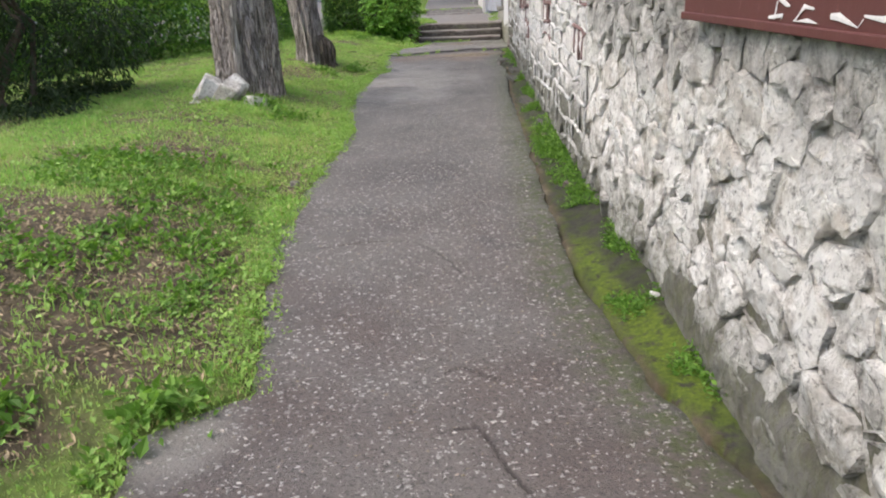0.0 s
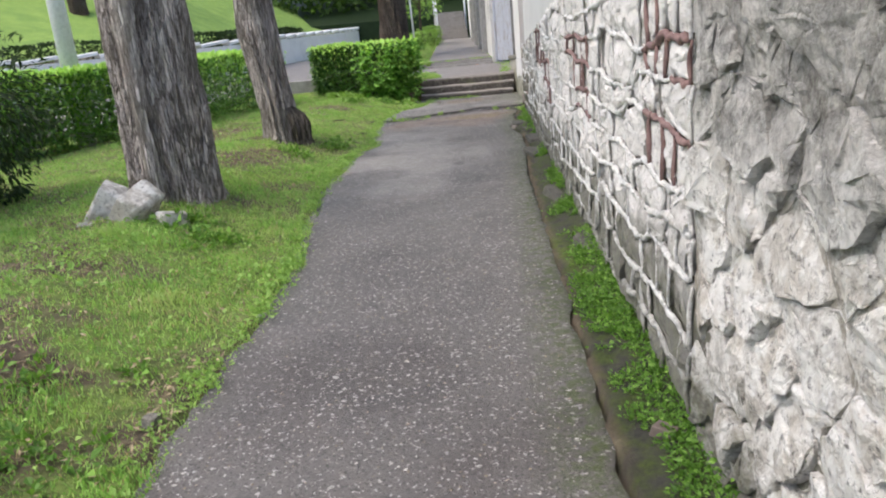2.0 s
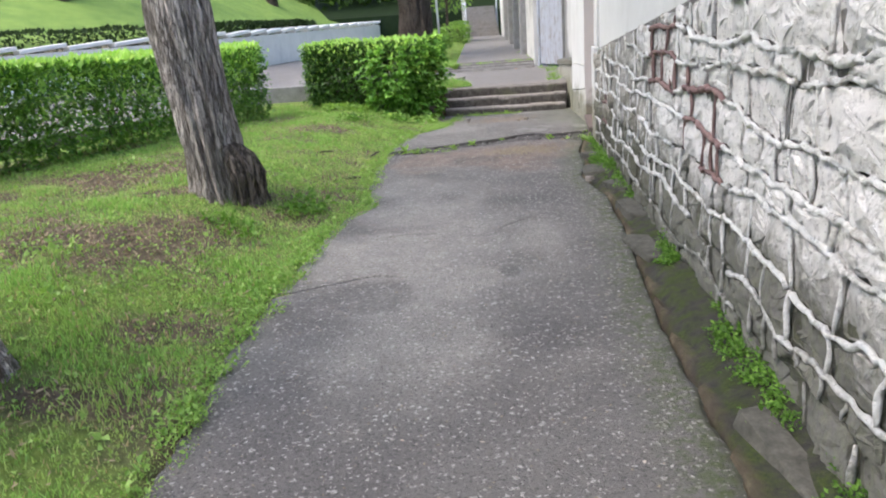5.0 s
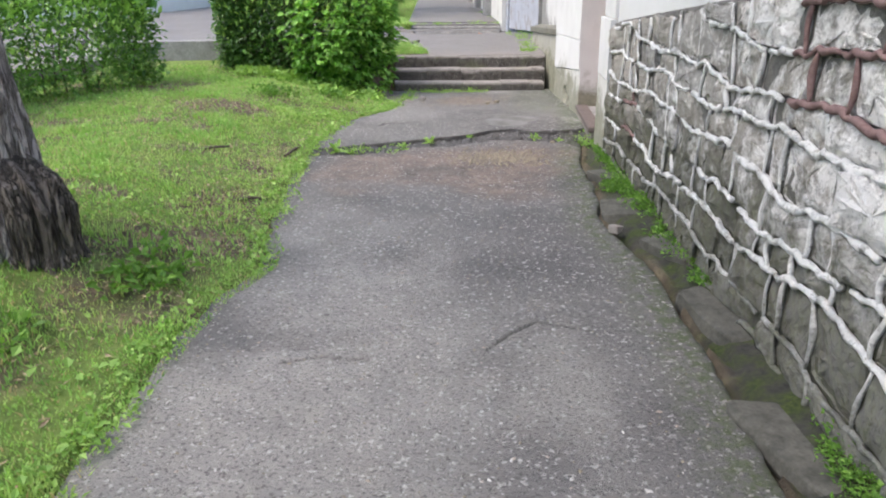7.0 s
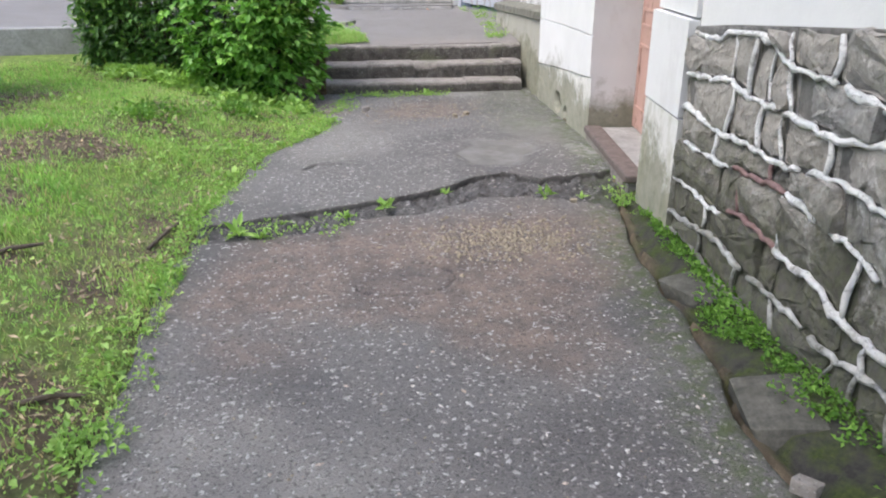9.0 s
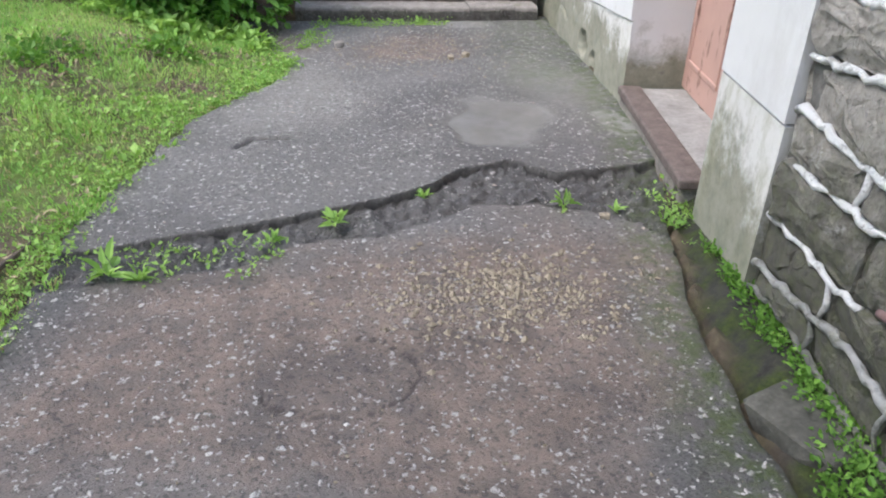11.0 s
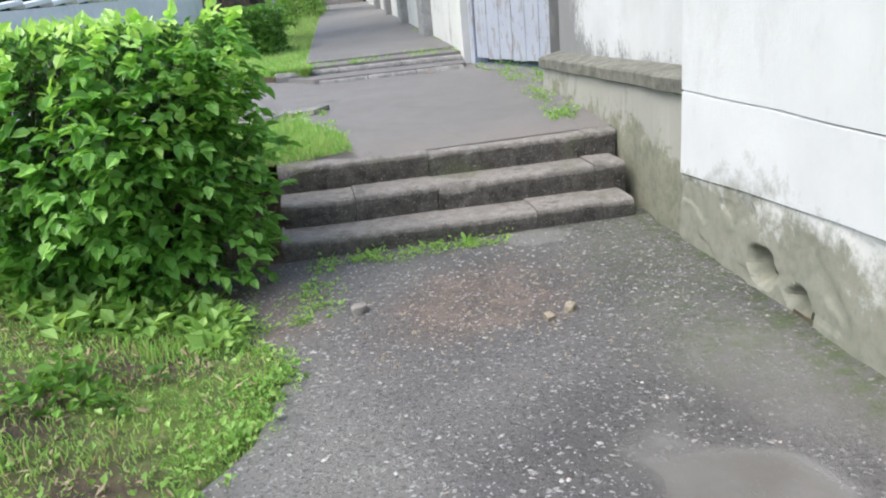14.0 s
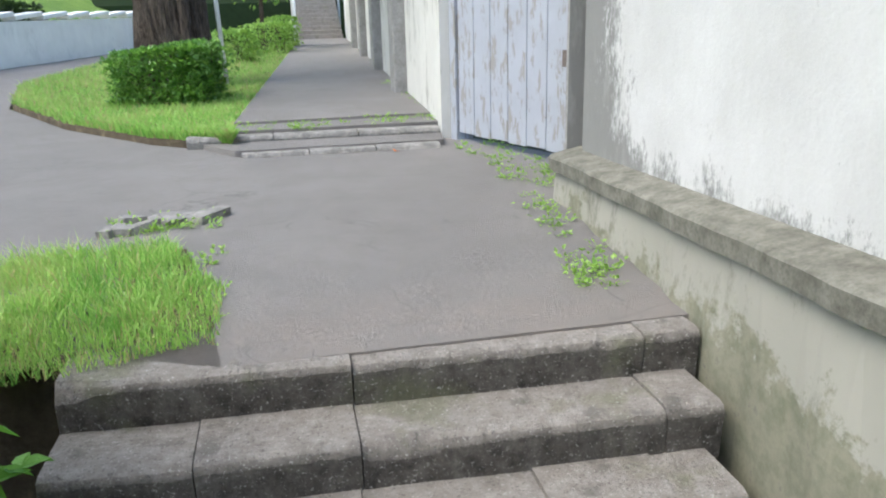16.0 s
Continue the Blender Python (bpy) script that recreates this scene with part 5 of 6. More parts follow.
def build_hedge(label, line, wide, high, n, leaf, seed, low, material=None, simple=False, stems=40, name="hedge", fresh=0):
    line3 = np.array(line, float)
    mid = line3.mean(0)
    hedge = thing(name, label, "hedge", at=(mid[0], mid[1], float(low(mid[0], mid[1]))))
    p, d = hedge_points(n, line, wide, low, high, seed)
    r = np.random.default_rng(seed)
    part("foliage", leaf_mesh("foliage", p, d, r.uniform(0.65, 1.35, n) * leaf, material or HEDGE_LEAF, 0.55, simple, 0.15, 0.85), None, hedge)
    twigs = []
    seg = np.linalg.norm(np.diff(line3, axis=0), axis=1)
    for _ in range(stems):
        k = r.integers(0, len(seg))
        q = line3[k] + (line3[k + 1] - line3[k]) * r.random() + r.uniform(-0.12, 0.12, 2) * wide
        g = float(low(q[0], q[1]))
        a = [np.array((q[0], q[1], g - 0.02))]
        for h in (0.35, 0.7, 0.95):
            a.append(np.array((q[0] + r.normal(0, 0.09), q[1] + r.normal(0, 0.09), g + h * (high - g))))
        twigs.append(tube(a, [0.01, 0.008, 0.006, 0.003], 5))
        for _ in range(3):
            b = a[r.integers(1, 3)]
            twigs.append(tube([b, b + np.array((r.normal(0, 0.16), r.normal(0, 0.16), 0.22))], [0.006, 0.002], 4))
    v, f = joined(twigs)
    tagged(part("twig_mass", mesh_data("stems", v, f, TWIG), None, hedge), kind="stuff")
    if fresh:
        p, d = hedge_points(fresh * 3, line, wide * 1.03, low, high + 0.03, seed + 7)
        p, d = p[p[:, 2] > high - 0.2 - 0.55 * r.random(len(p)) ** 2], d[: len(p)]
        part("new_growth", leaf_mesh("new_growth", p, np.tile((0.0, 0.0, 0.9), (len(p), 1)), r.uniform(0.7, 1.35, len(p)) * leaf, LIT_NEW_LEAF, 0.55, simple, 0.0), None, hedge, "new leaves, coloured brighter for the lit top")
    return hedge


lawn_z = lambda x, y: lawn_fields(np.asarray(x, float), np.asarray(y, float))[0]
verge_z = lambda x, y: 0.51 + 0.0137 * (np.asarray(y, float) - 26.4) + 0.0 * np.asarray(x, float)

build_tree("old_tree", "thick old tree with furrowed grey bark and a bare pale strip", (-1.93, 9.85, 0.2),
           [(-1.93, 9.85, 0.05), (-1.94, 9.86, 0.6), (-1.94, 9.88, 1.2), (-1.95, 9.9, 1.9), (-2.0, 9.95, 3.0), (-2.05, 10.0, 4.3)], [0.4, 0.37, 0.355, 0.345, 0.33, 0.28],
           ((-2.2, 10.1, 7.2), (2.2, 2.2, 1.7)), 5, BARK, TREE_LEAF, 0.15, 1300)
build_tree("old_tree", "leaning old tree with stringy grey bark and a knot", (-1.55, 13.5, 0.25),
           [(-1.5, 13.5, 0.1), (-1.53, 13.5, 0.5), (-1.57, 13.5, 1.1), (-1.62, 13.5, 1.7), (-1.66, 13.5, 2.6), (-1.8, 13.5, 4.3)], [0.27, 0.235, 0.23, 0.25, 0.24, 0.2],
           ((-2.0, 13.6, 7.0), (2.0, 2.0, 1.6)), 6, BARK, TREE_LEAF, 0.15, 1200, 0.24)
build_tree("roadside_tree", "broad dark-barked tree on the verge by the road", (-0.1, 31.2, 0.5),
           [(-0.1, 31.2, 0.4), (-0.1, 31.2, 1.5), (-0.08, 31.2, 3.0), (-0.1, 31.3, 5.0)], [0.56, 0.5, 0.46, 0.4],
           ((-0.1, 31.5, 7.6), (3.2, 3.2, 2.0)), 7, BARK_DARK, TREE_LEAF, 0.3, 2600)


def build_bare_strip():
    """The pale, barkless strip up the front of the first tree, with its dark split."""
    tree = bpy.data.objects["old_tree"]
    z = np.linspace(0.2, 3.0, 40)
    v, n = [], 7
    for q in z:
        mid = -1.62 - 0.05 * math.sin(1.2 * q)
        half = 0.2 - 0.05 * math.sin(2.3 * q) + 0.025 * math.sin(11 * q)
        for k in range(n):
            a = mid + half * (k / (n - 1) * 2 - 1)
            edge = 1 - abs(k / (n - 1) * 2 - 1) ** 2
            rad = 0.435 - 0.012 * q + 0.062 * edge + 0.012 * math.sin(9 * q + 3 * k)
            v.append((-1.94 + rad * math.cos(a), 9.87 + rad * math.sin(a), q))
    f = [(i * n + j, i * n + j + 1, (i + 1) * n + j + 1, (i + 1) * n + j) for i in range(len(z) - 1) for j in range(n - 1)]
    part("bare_strip", mesh_data("bare_strip", v, f, BARE_WOOD, True), None, tree, "pale barkless wood")
    # The gnarled burl grown out of the second tree's foot.
    trees = [o for o in bpy.data.objects if o.name.startswith("old_tree")]
    other = max(trees, key=lambda o: o.location.y)
    part("burl", trunk_data("burl", [(-1.3, 13.4, 0.06), (-1.28, 13.42, 0.24), (-1.27, 13.43, 0.42), (-1.31, 13.44, 0.58), (-1.38, 13.46, 0.68), (-1.47, 13.48, 0.73)], [0.19, 0.15, 0.165, 0.15, 0.1, 0.02], BURL_WOOD, 9, 8, 0.45, 120, 70, 0.13), None, other, "gnarled dark burl")


build_bare_strip()


for k, (c, s, t) in enumerate((((-2.32, 9.08, 0.34), (0.24, 0.42, 0.46), (8, 38, 15)), ((-2.0, 8.92, 0.3), (0.3, 0.42, 0.5), (5, 34, -8)), ((-1.68, 8.84, 0.22), (0.28, 0.22, 0.2), (0, 10, 40)), ((-2.36, 8.78, 0.24), (0.16, 0.14, 0.12), (0, 0, 10)))):
    tagged(part("rock", rock_data("rock", c, s, t, 30 + k, ROCK)), ("pale grey angular rock at the foot of a tree", "pale grey angular rock at the foot of a tree", "small dark mossy rock beside the tree", "small pale rock in the grass")[k], "rock", "rocks by the tree")

build_hedge("small-leaved clipped hedge beside the stone steps", [(0.05, 20.68), (-0.6, 20.88), (-1.75, 21.35)], 0.85, 1.34, 13000, 0.075, 101, lawn_z, HEDGE_DARK, stems=80, fresh=1100)


def compound_leaves(name, p, way, reach, leaflet, material, seed):
    """Compound leaves as one mesh: at each place a stalk with a leaflet at its tip and two pairs along it."""
    r = np.random.default_rng(seed)
    n = len(p)
    way = way + r.normal(0, 0.4, (n, 3))
    way[:, 2] += 0.12
    way /= np.linalg.norm(way, axis=1)[:, None]
    side = np.cross(way, (0, 0, 1.0)) + r.normal(0, 0.15, (n, 3))
    side /= np.linalg.norm(side, axis=1)[:, None] + 1e-9
    reach = (reach * r.uniform(0.7, 1.3, n))[:, None]
    places, ways, sizes = [], [], []
    for along_stalk, turn, size in ((1.0, 0.0, 1.15), (0.72, 1.0, 1.0), (0.72, -1.0, 1.0), (0.36, 1.2, 0.75), (0.36, -1.2, 0.75)):
        places.append(p + way * reach * along_stalk - np.array((0, 0, 0.25)) * reach * along_stalk ** 2)
        ways.append(way * 0.8 + side * turn)
        sizes.append(leaflet * size * r.uniform(0.75, 1.25, n))
    return leaf_mesh(name, np.concatenate(places), np.concatenate(ways), np.concatenate(sizes), material, 0.72, False, 0.3, 0.25)


def build_leafy_shrub():
    """The loose, bright shrub that has grown out over the hedge's end."""
    shrub = thing("leafy_shrub", "bright green shrub with loose compound leaves by the steps", "shrub", at=(0.0, 20.45, -0.02))
    r = np.random.default_rng(115)
    heads, twigs = [], []
    for k in range(46):
        a = r.uniform(-2.9, 0.9)
        base = np.array((r.uniform(-0.5, 0.15), r.uniform(20.4, 20.6), 0.0))
        h = r.uniform(0.35, 1.28)
        out = 0.3 + 0.2 * math.sin(math.pi * min(1.0, h / 1.3))
        tip = base + (out * math.cos(a) * r.uniform(0.8, 1.5), out * math.sin(a) * r.uniform(0.7, 1.1), h)
        tip[0] = min(tip[0], 0.6 - 0.12 * r.random())
        mid = (base + tip) / 2 + (0, 0, 0.14)
        twigs.append(tube([base, mid, tip], [0.009, 0.006, 0.002], 5))
        q = r.random((27, 1)) ** 0.6
        line = (1 - q) ** 2 * base + 2 * q * (1 - q) * mid + q ** 2 * tip
        heads.append(np.c_[line + r.normal(0, 0.06, line.shape), np.tile((math.cos(a), math.sin(a)), (len(line), 1))])
    n = 300
    z = r.uniform(0.04, 1.3, n)
    a = r.uniform(-3.0, 0.75, n)
    swell = 0.88 + 0.22 * fbm(a * 2.2, z * 3.0, 1.8, 116, 3)
    x = -0.1 + 0.66 * swell * np.cos(a)
    shell = np.c_[np.minimum(x, 0.58), 20.52 + 0.36 * swell * np.sin(a), z, np.cos(a), np.sin(a)]
    p = np.concatenate(heads + [shell])
    p = p[(p[:, 2] > 0.02) & (p[:, 1] > 19.95)]
    way = np.c_[p[:, 3:5], np.full(len(p), 0.1)]
    part("foliage", compound_leaves("foliage", p[:, :3], way, 0.085, 0.072, SHRUB_LEAF, 117), None, shrub)
    top = shell[shell[:, 2] > 0.72][:150]
    tagged(part("new_growth", compound_leaves("new_growth", top[:, :3] + (0, 0, 0.06), np.c_[top[:, 3:5] * 0.4, np.full(len(top), 0.8)], 0.09, 0.066, LIT_NEW_LEAF, 118), None, shrub), "new leaves, coloured brighter for the lit top", kind="stuff")
    v, f = joined(twigs)
    tagged(part("twig_mass", mesh_data("stems", v, f, TWIG), None, shrub), kind="stuff")


build_leafy_shrub()
build_hedge("clipped green hedge along the edge of the lawn", [(-2.9, 20.0), (-4.4, 16.4), (-6.1, 13.8), (-8.0, 11.0)], 1.0, 1.4, 32000, 0.1, 103, lawn_z, simple=True, stems=60, fresh=5000)
build_hedge("small square clipped hedge on the verge", [(-0.4, 29.0), (0.55, 28.72)], 0.9, 1.27, 6500, 0.075, 105, verge_z, simple=True, stems=20)


def build_yew():
    shrub = thing("yew_shrub", "dense dark evergreen shrub hanging over the lawn", "shrub", at=(-4.7, 8.9, 0.2))
    r = np.random.default_rng(110)
    n = 15000
    p, d = crown_points(n, (-4.6, 9.0, 1.5), (1.5, 1.7, 1.7), 111, 16)
    p[:, 2] = np.maximum(p[:, 2], 0.3 + 0.1 * r.random(n))
    part("foliage", leaf_mesh("foliage", p, d, r.uniform(0.06, 0.14, n), DARK_LEAF, 0.3, True, 0.7), None, shrub)
    v, f = joined([tube([(-4.75 + r.normal(0, 0.15), 8.9 + r.normal(0, 0.15), 0.1), (-4.75 + r.normal(0, 0.5), 8.9 + r.normal(0, 0.5), 1.2), (-4.75 + r.normal(0, 0.9), 8.9 + r.normal(0, 0.9), 2.4)], [0.05, 0.03, 0.01], 6) for _ in range(14)])
    tagged(part("twig_mass", mesh_data("stems", v, f, TWIG), None, shrub), kind="stuff")


build_yew()


# ---- grass and weeds ----
def blades(name, x, y, z, height, width, label):
    """Grass blades as one mesh: each a bent, tapering strip."""
    n = len(x)
    a, b = rng.uniform(0, 2 * math.pi, n), rng.uniform(0, 2 * math.pi, n)
    base = np.stack([x, y, z], 1)
    side = np.stack([np.cos(a), np.sin(a), 0 * a], 1) * (width * 0.5)[:, None]
    bend = np.stack([np.cos(b), np.sin(b), 0 * a], 1) * (height * rng.uniform(0.15, 0.9, n))[:, None]
    up = np.array((0, 0, 1.0)) * height[:, None]
    v = np.stack([base - side, base + side, base + up * 0.6 + bend * 0.35 + side * 0.8, base + up * 0.6 + bend * 0.35 - side * 0.8, base + up * 0.95 + bend], 1).reshape(-1, 3)
    i = np.arange(n)[:, None] * 5
    tri = np.concatenate([i + np.array([[0, 1, 2]]), i + np.array([[0, 2, 3]]), i + np.array([[3, 2, 4]])])
    return tagged(new(name, mesh_data(name, v, tri, GRASS)), label, "grass", kind="stuff")


def build_lawn():
    r = np.random.default_rng(120)
    n1, n2 = 380000, 130000
    y = np.r_[r.uniform(0.8, 21.2, n1), r.uniform(0.8, 21.2, n2)]
    d = np.r_[r.random(n1) ** 1.25 * 3.4, r.uniform(2.5, 8.0, n2)] - 0.1
    ragged = 0.075 * fbm(y, 0 * y, 4.0, 41, 4)
    x = left_edge(y) + ragged - d
    z, grass, _, _ = lawn_fields(x, y)
    tuft = fbm(x, y, 5.0, 121, 3)
    keep = (r.random(n1 + n2) < grass * (0.72 + 0.4 * tuft)) & (x > -8) & (x < 0.62)
    keep |= (np.abs(d) < 0.12) & (r.random(n1 + n2) < 0.9 * smooth(-0.3, 0.2, fbm(x, y, 3.0, 122, 3)))
    x, y, z, tuft, d = x[keep], y[keep], z[keep], tuft[keep], d[keep]
    h = np.clip(0.02 + 0.11 * np.clip(tuft, 0, 1) ** 1.2 + r.normal(0, 0.012, len(x)), 0.01, 0.15) * (0.7 + 0.4 * smooth(0.0, 0.5, d))
    blades("lawn_grass", x, y, np.maximum(z, grade(y) - 0.01) - 0.004, h, r.uniform(0.004, 0.0095, len(x)), "short bright green lawn grass with dry blades")
    # Broad-leaved weeds among the grass.
    n = 150000
    y = r.uniform(0.8, 21, n)
    x = left_edge(y) - r.random(n) ** 1.2 * 5 + 0.04
    z, grass, _, _ = lawn_fields(x, y)
    leafy = fbm(x, y, 1.7, 130, 4) + 0.25 * np.exp(-((x + 2.2) / 1.3) ** 2 - ((y - 3.6) / 1.8) ** 2) + 0.1 * smooth(17, 19, y)
    keep = (r.random(n) < np.clip(0.08 + 0.65 * smooth(0.0, 0.6, leafy), 0, 1)) & (x < 0.6) & (x > -7)
    x, y, z = x[keep], y[keep], z[keep]
    p = np.stack([x, y, z + r.uniform(0.005, 0.06, len(x))], 1)
    a = r.uniform(0, 2 * math.pi, len(x))
    w = leaf_mesh("lawn_weeds", p, np.stack([np.cos(a), np.sin(a), np.full(len(a), 0.55)], 1), 0.014 + 0.04 * r.random(len(x)) ** 1.8 * (0.7 + 0.6 * smooth(0, 0.5, fbm(x, y, 3.5, 131, 3))), WEED_LEAF, 0.75, True, 0.0)
    tagged(new("lawn_weeds", w), "low broad-leaved weeds scattered through the lawn", "weeds", kind="stuff")
    # The darker, larger-leaved weeds that hold the bare ground.
    spots = []
    for _ in range(1500):
        q = (r.uniform(-3.6, -1.0), r.uniform(2.2, 6.2))
        if fbm(np.array(q[0]), np.array(q[1]), 3.0, 133, 3) > -0.05:
            spots.append((*q, float(lawn_fields(np.array(q[0]), np.array(q[1]))[0]), r.uniform(0.6, 1.4)))
    for q, n in (((-0.72, 13.35), 26), ((-1.25, 12.7), 14), ((-0.9, 2.35), 30), ((-1.2, 8.5), 24), ((-1.6, 8.9), 20), ((-0.85, 18.6), 30), ((-0.2, 19.2), 26)):
        for _ in range(n):
            a, b = q[0] + r.normal(0, 0.11), q[1] + r.normal(0, 0.13)
            spots.append((a, b, float(lawn_fields(np.array(a), np.array(b))[0]) + 0.03 * r.random(), r.uniform(0.8, 1.6)))
    clumps("lawn_plants", spots, "leafy dark green weeds in thin grass", 134, 10, 0.045, 0.07, GUTTER_LEAF)
    # Leaves that spill from the lawn over the path's edge.
    spots = []
    for _ in range(190):
        b = r.uniform(1.8, 19.6)
        for _ in range(int(r.integers(2, 9))):
            q = b + r.normal(0, 0.08)
            a = float(left_edge(q) + 0.075 * fbm(np.array(q), np.array(0.0), 4.0, 41, 4)) + r.normal(0.0, 0.05)
            spots.append((a, q, float(grade(q)) + 0.012, r.uniform(0.5, 1.3)))
    clumps("edge_weeds", spots, "small weeds spilling over the edge of asphalt", 135, 8, 0.028, 0.05)
    # Dead grass and leaf scraps on the bare places.
    n = 100000
    y = r.uniform(0.8, 20.5, n)
    x = left_edge(y) - r.random(n) * 4.5
    z, grass, _, _ = lawn_fields(x, y)
    keep = r.random(n) < np.clip(0.9 - grass, 0.12, 1)
    x, y, z = x[keep], y[keep], z[keep]
    a = r.uniform(0, 2 * math.pi, len(x))
    w = leaf_mesh("dry_litter", np.stack([x, y, z + r.uniform(0.004, 0.02, len(x))], 1), np.stack([np.cos(a), np.sin(a), 0 * a], 1), r.uniform(0.012, 0.06, len(x)), mat_plain("dry_leaf", (0.2, 0.14, 0.08), (0.52, 0.43, 0.27), 9), 0.28, True, 0.05)
    tagged(new("dry_litter", w), "dry stalks and leaf scraps on bare soil", "litter", kind="stuff")


def clumps(name, spots, label, seed, leaves=14, size=0.04, spread=0.05, material=None):
    """Small weeds as one mesh: at each (x, y, z, scale) a tuft of leaves."""
    r = np.random.default_rng(seed)
    s = np.repeat(np.array(spots, float), leaves, axis=0)
    n = len(s)
    a = r.uniform(0, 2 * math.pi, n)
    out = np.stack([np.cos(a), np.sin(a), r.uniform(0.2, 1.2, n)], 1)
    p = s[:, :3] + np.stack([np.cos(a), np.sin(a), 0.9 * r.random(n)], 1) * (s[:, 3:] * spread * r.random((n, 1)))
    return tagged(new(name, leaf_mesh(name, p, out, s[:, 3] * r.uniform(0.6, 1.3, n) * size, material or WEED_LEAF, 0.6, True, 0.1)), label, "weeds", kind="stuff")


def build_weeds():
    r = np.random.default_rng(140)
    spots = []
    for _ in range(6500):
        y = r.uniform(1.2, 16.3)
        lo, hi = float(right_edge(y)), float(wall_x(y))
        u = r.random()
        x = lo + 0.06 + u * (hi - lo - 0.05)
        if fbm(np.array(x * 2), np.array(y), 2.1, 141, 4) + 0.4 * u - 0.1 + 0.5 * fbm(np.array(x), np.array(y), 9.0, 145, 2) > 0.1:
            spots.append((x, y, float(lawn_fields(np.array(x), np.array(y))[0]), r.uniform(0.5, 1.15)))
    clumps("wall_weeds", spots, "small green weeds along the foot of the wall", 142, 9, 0.025, 0.06, GUTTER_LEAF)
    spots = []
    for x0, x1, y0, y1, n in ((0.75, 1.25, 20.44, 20.66, 30), (1.3, 1.95, 20.5, 20.66, 34), (0.2, 0.9, 19.75, 20.35, 60), (0.1, 0.45, 18.7, 19.4, 30), (-0.3, 0.7, 16.35, 16.62, 24), (2.3, 2.5, 16.4, 16.9, 30)):
        for _ in range(n):
            x, y = r.uniform(x0, x1), r.uniform(y0, y1)
            spots.append((x, y, float(path_fields(np.array(x), np.array(y))[0]), r.uniform(0.6, 1.3)))
    for x0, x1, y0, y1, n in ((2.62, 2.85, 21.6, 22.1, 26), (2.8, 2.97, 22.1, 23.3, 18), (2.9, 3.4, 23.4, 25.3, 60), (0.6, 1.15, 21.7, 22.6, 20), (0.4, 1.0, 23.05, 23.4, 40), (0.8, 2.9, 25.85, 26.3, 50), (2.9, 3.1, 26.4, 30, 60)):
        for _ in range(n):
            x, y = r.uniform(x0, x1), r.uniform(y0, y1)
            spots.append((x, y, float(upper(y)) + (0.12 if y > 25.6 else 0), r.uniform(0.6, 1.5)))
    clumps("paving_weeds", spots, "small weeds in cracks and at the steps", 143, 13, 0.024, 0.05)
    spots = []
    for _ in range(420):
        x = r.uniform(-1.6, 0.35)
        y = 20.15 - 0.45 * (x - 0.3) * 0.9 - abs(r.normal(0, 0.22))
        spots.append((x, y, float(lawn_fields(np.array(x), np.array(y))[0]) + 0.02, r.uniform(0.7, 1.5)))
    clumps("hedge_foot_weeds", spots, "low leafy weeds at the foot of the hedge", 144, 9, 0.065, 0.09)
    # The larger plants in the broken asphalt.
    for k, (x, y, s) in enumerate(((0.87, 16.72, 1.5), (1.9, 16.78, 1.5), (0.02, 16.4, 1.9), (0.14, 16.36, 1.4), (0.62, 16.6, 1.0), (1.28, 16.95, 1.0), (2.12, 16.72, 1.0), (1.66, 20.56, 1.3))):
        plant = thing("weed_plant", "small green weed growing from a crack in asphalt", "plant", "weeds in the crack", at=(x, y, -0.02))
        q = np.random.default_rng(150 + k)
        n = 16
        a = q.uniform(0, 2 * math.pi, n)
        z0 = float(path_fields(np.array(x), np.array(y))[0])
        out = np.stack([np.cos(a), np.sin(a), q.uniform(0.5, 1.6, n)], 1)
        p = np.array((x, y, z0)) + out * (0.02 * s * q.random((n, 1)))
        part("leaves", leaf_mesh("leaves", p, out, s * q.uniform(0.025, 0.055, n), WEED_LEAF, 0.4, False, 0.0), None, plant)
        v, f = tube([(x, y, z0 - 0.02), (x + 0.004, y, z0 + 0.03 * s)], [0.004, 0.002], 5)
        part("stem", mesh_data("stem", v, f, WEED_LEAF), None, plant)


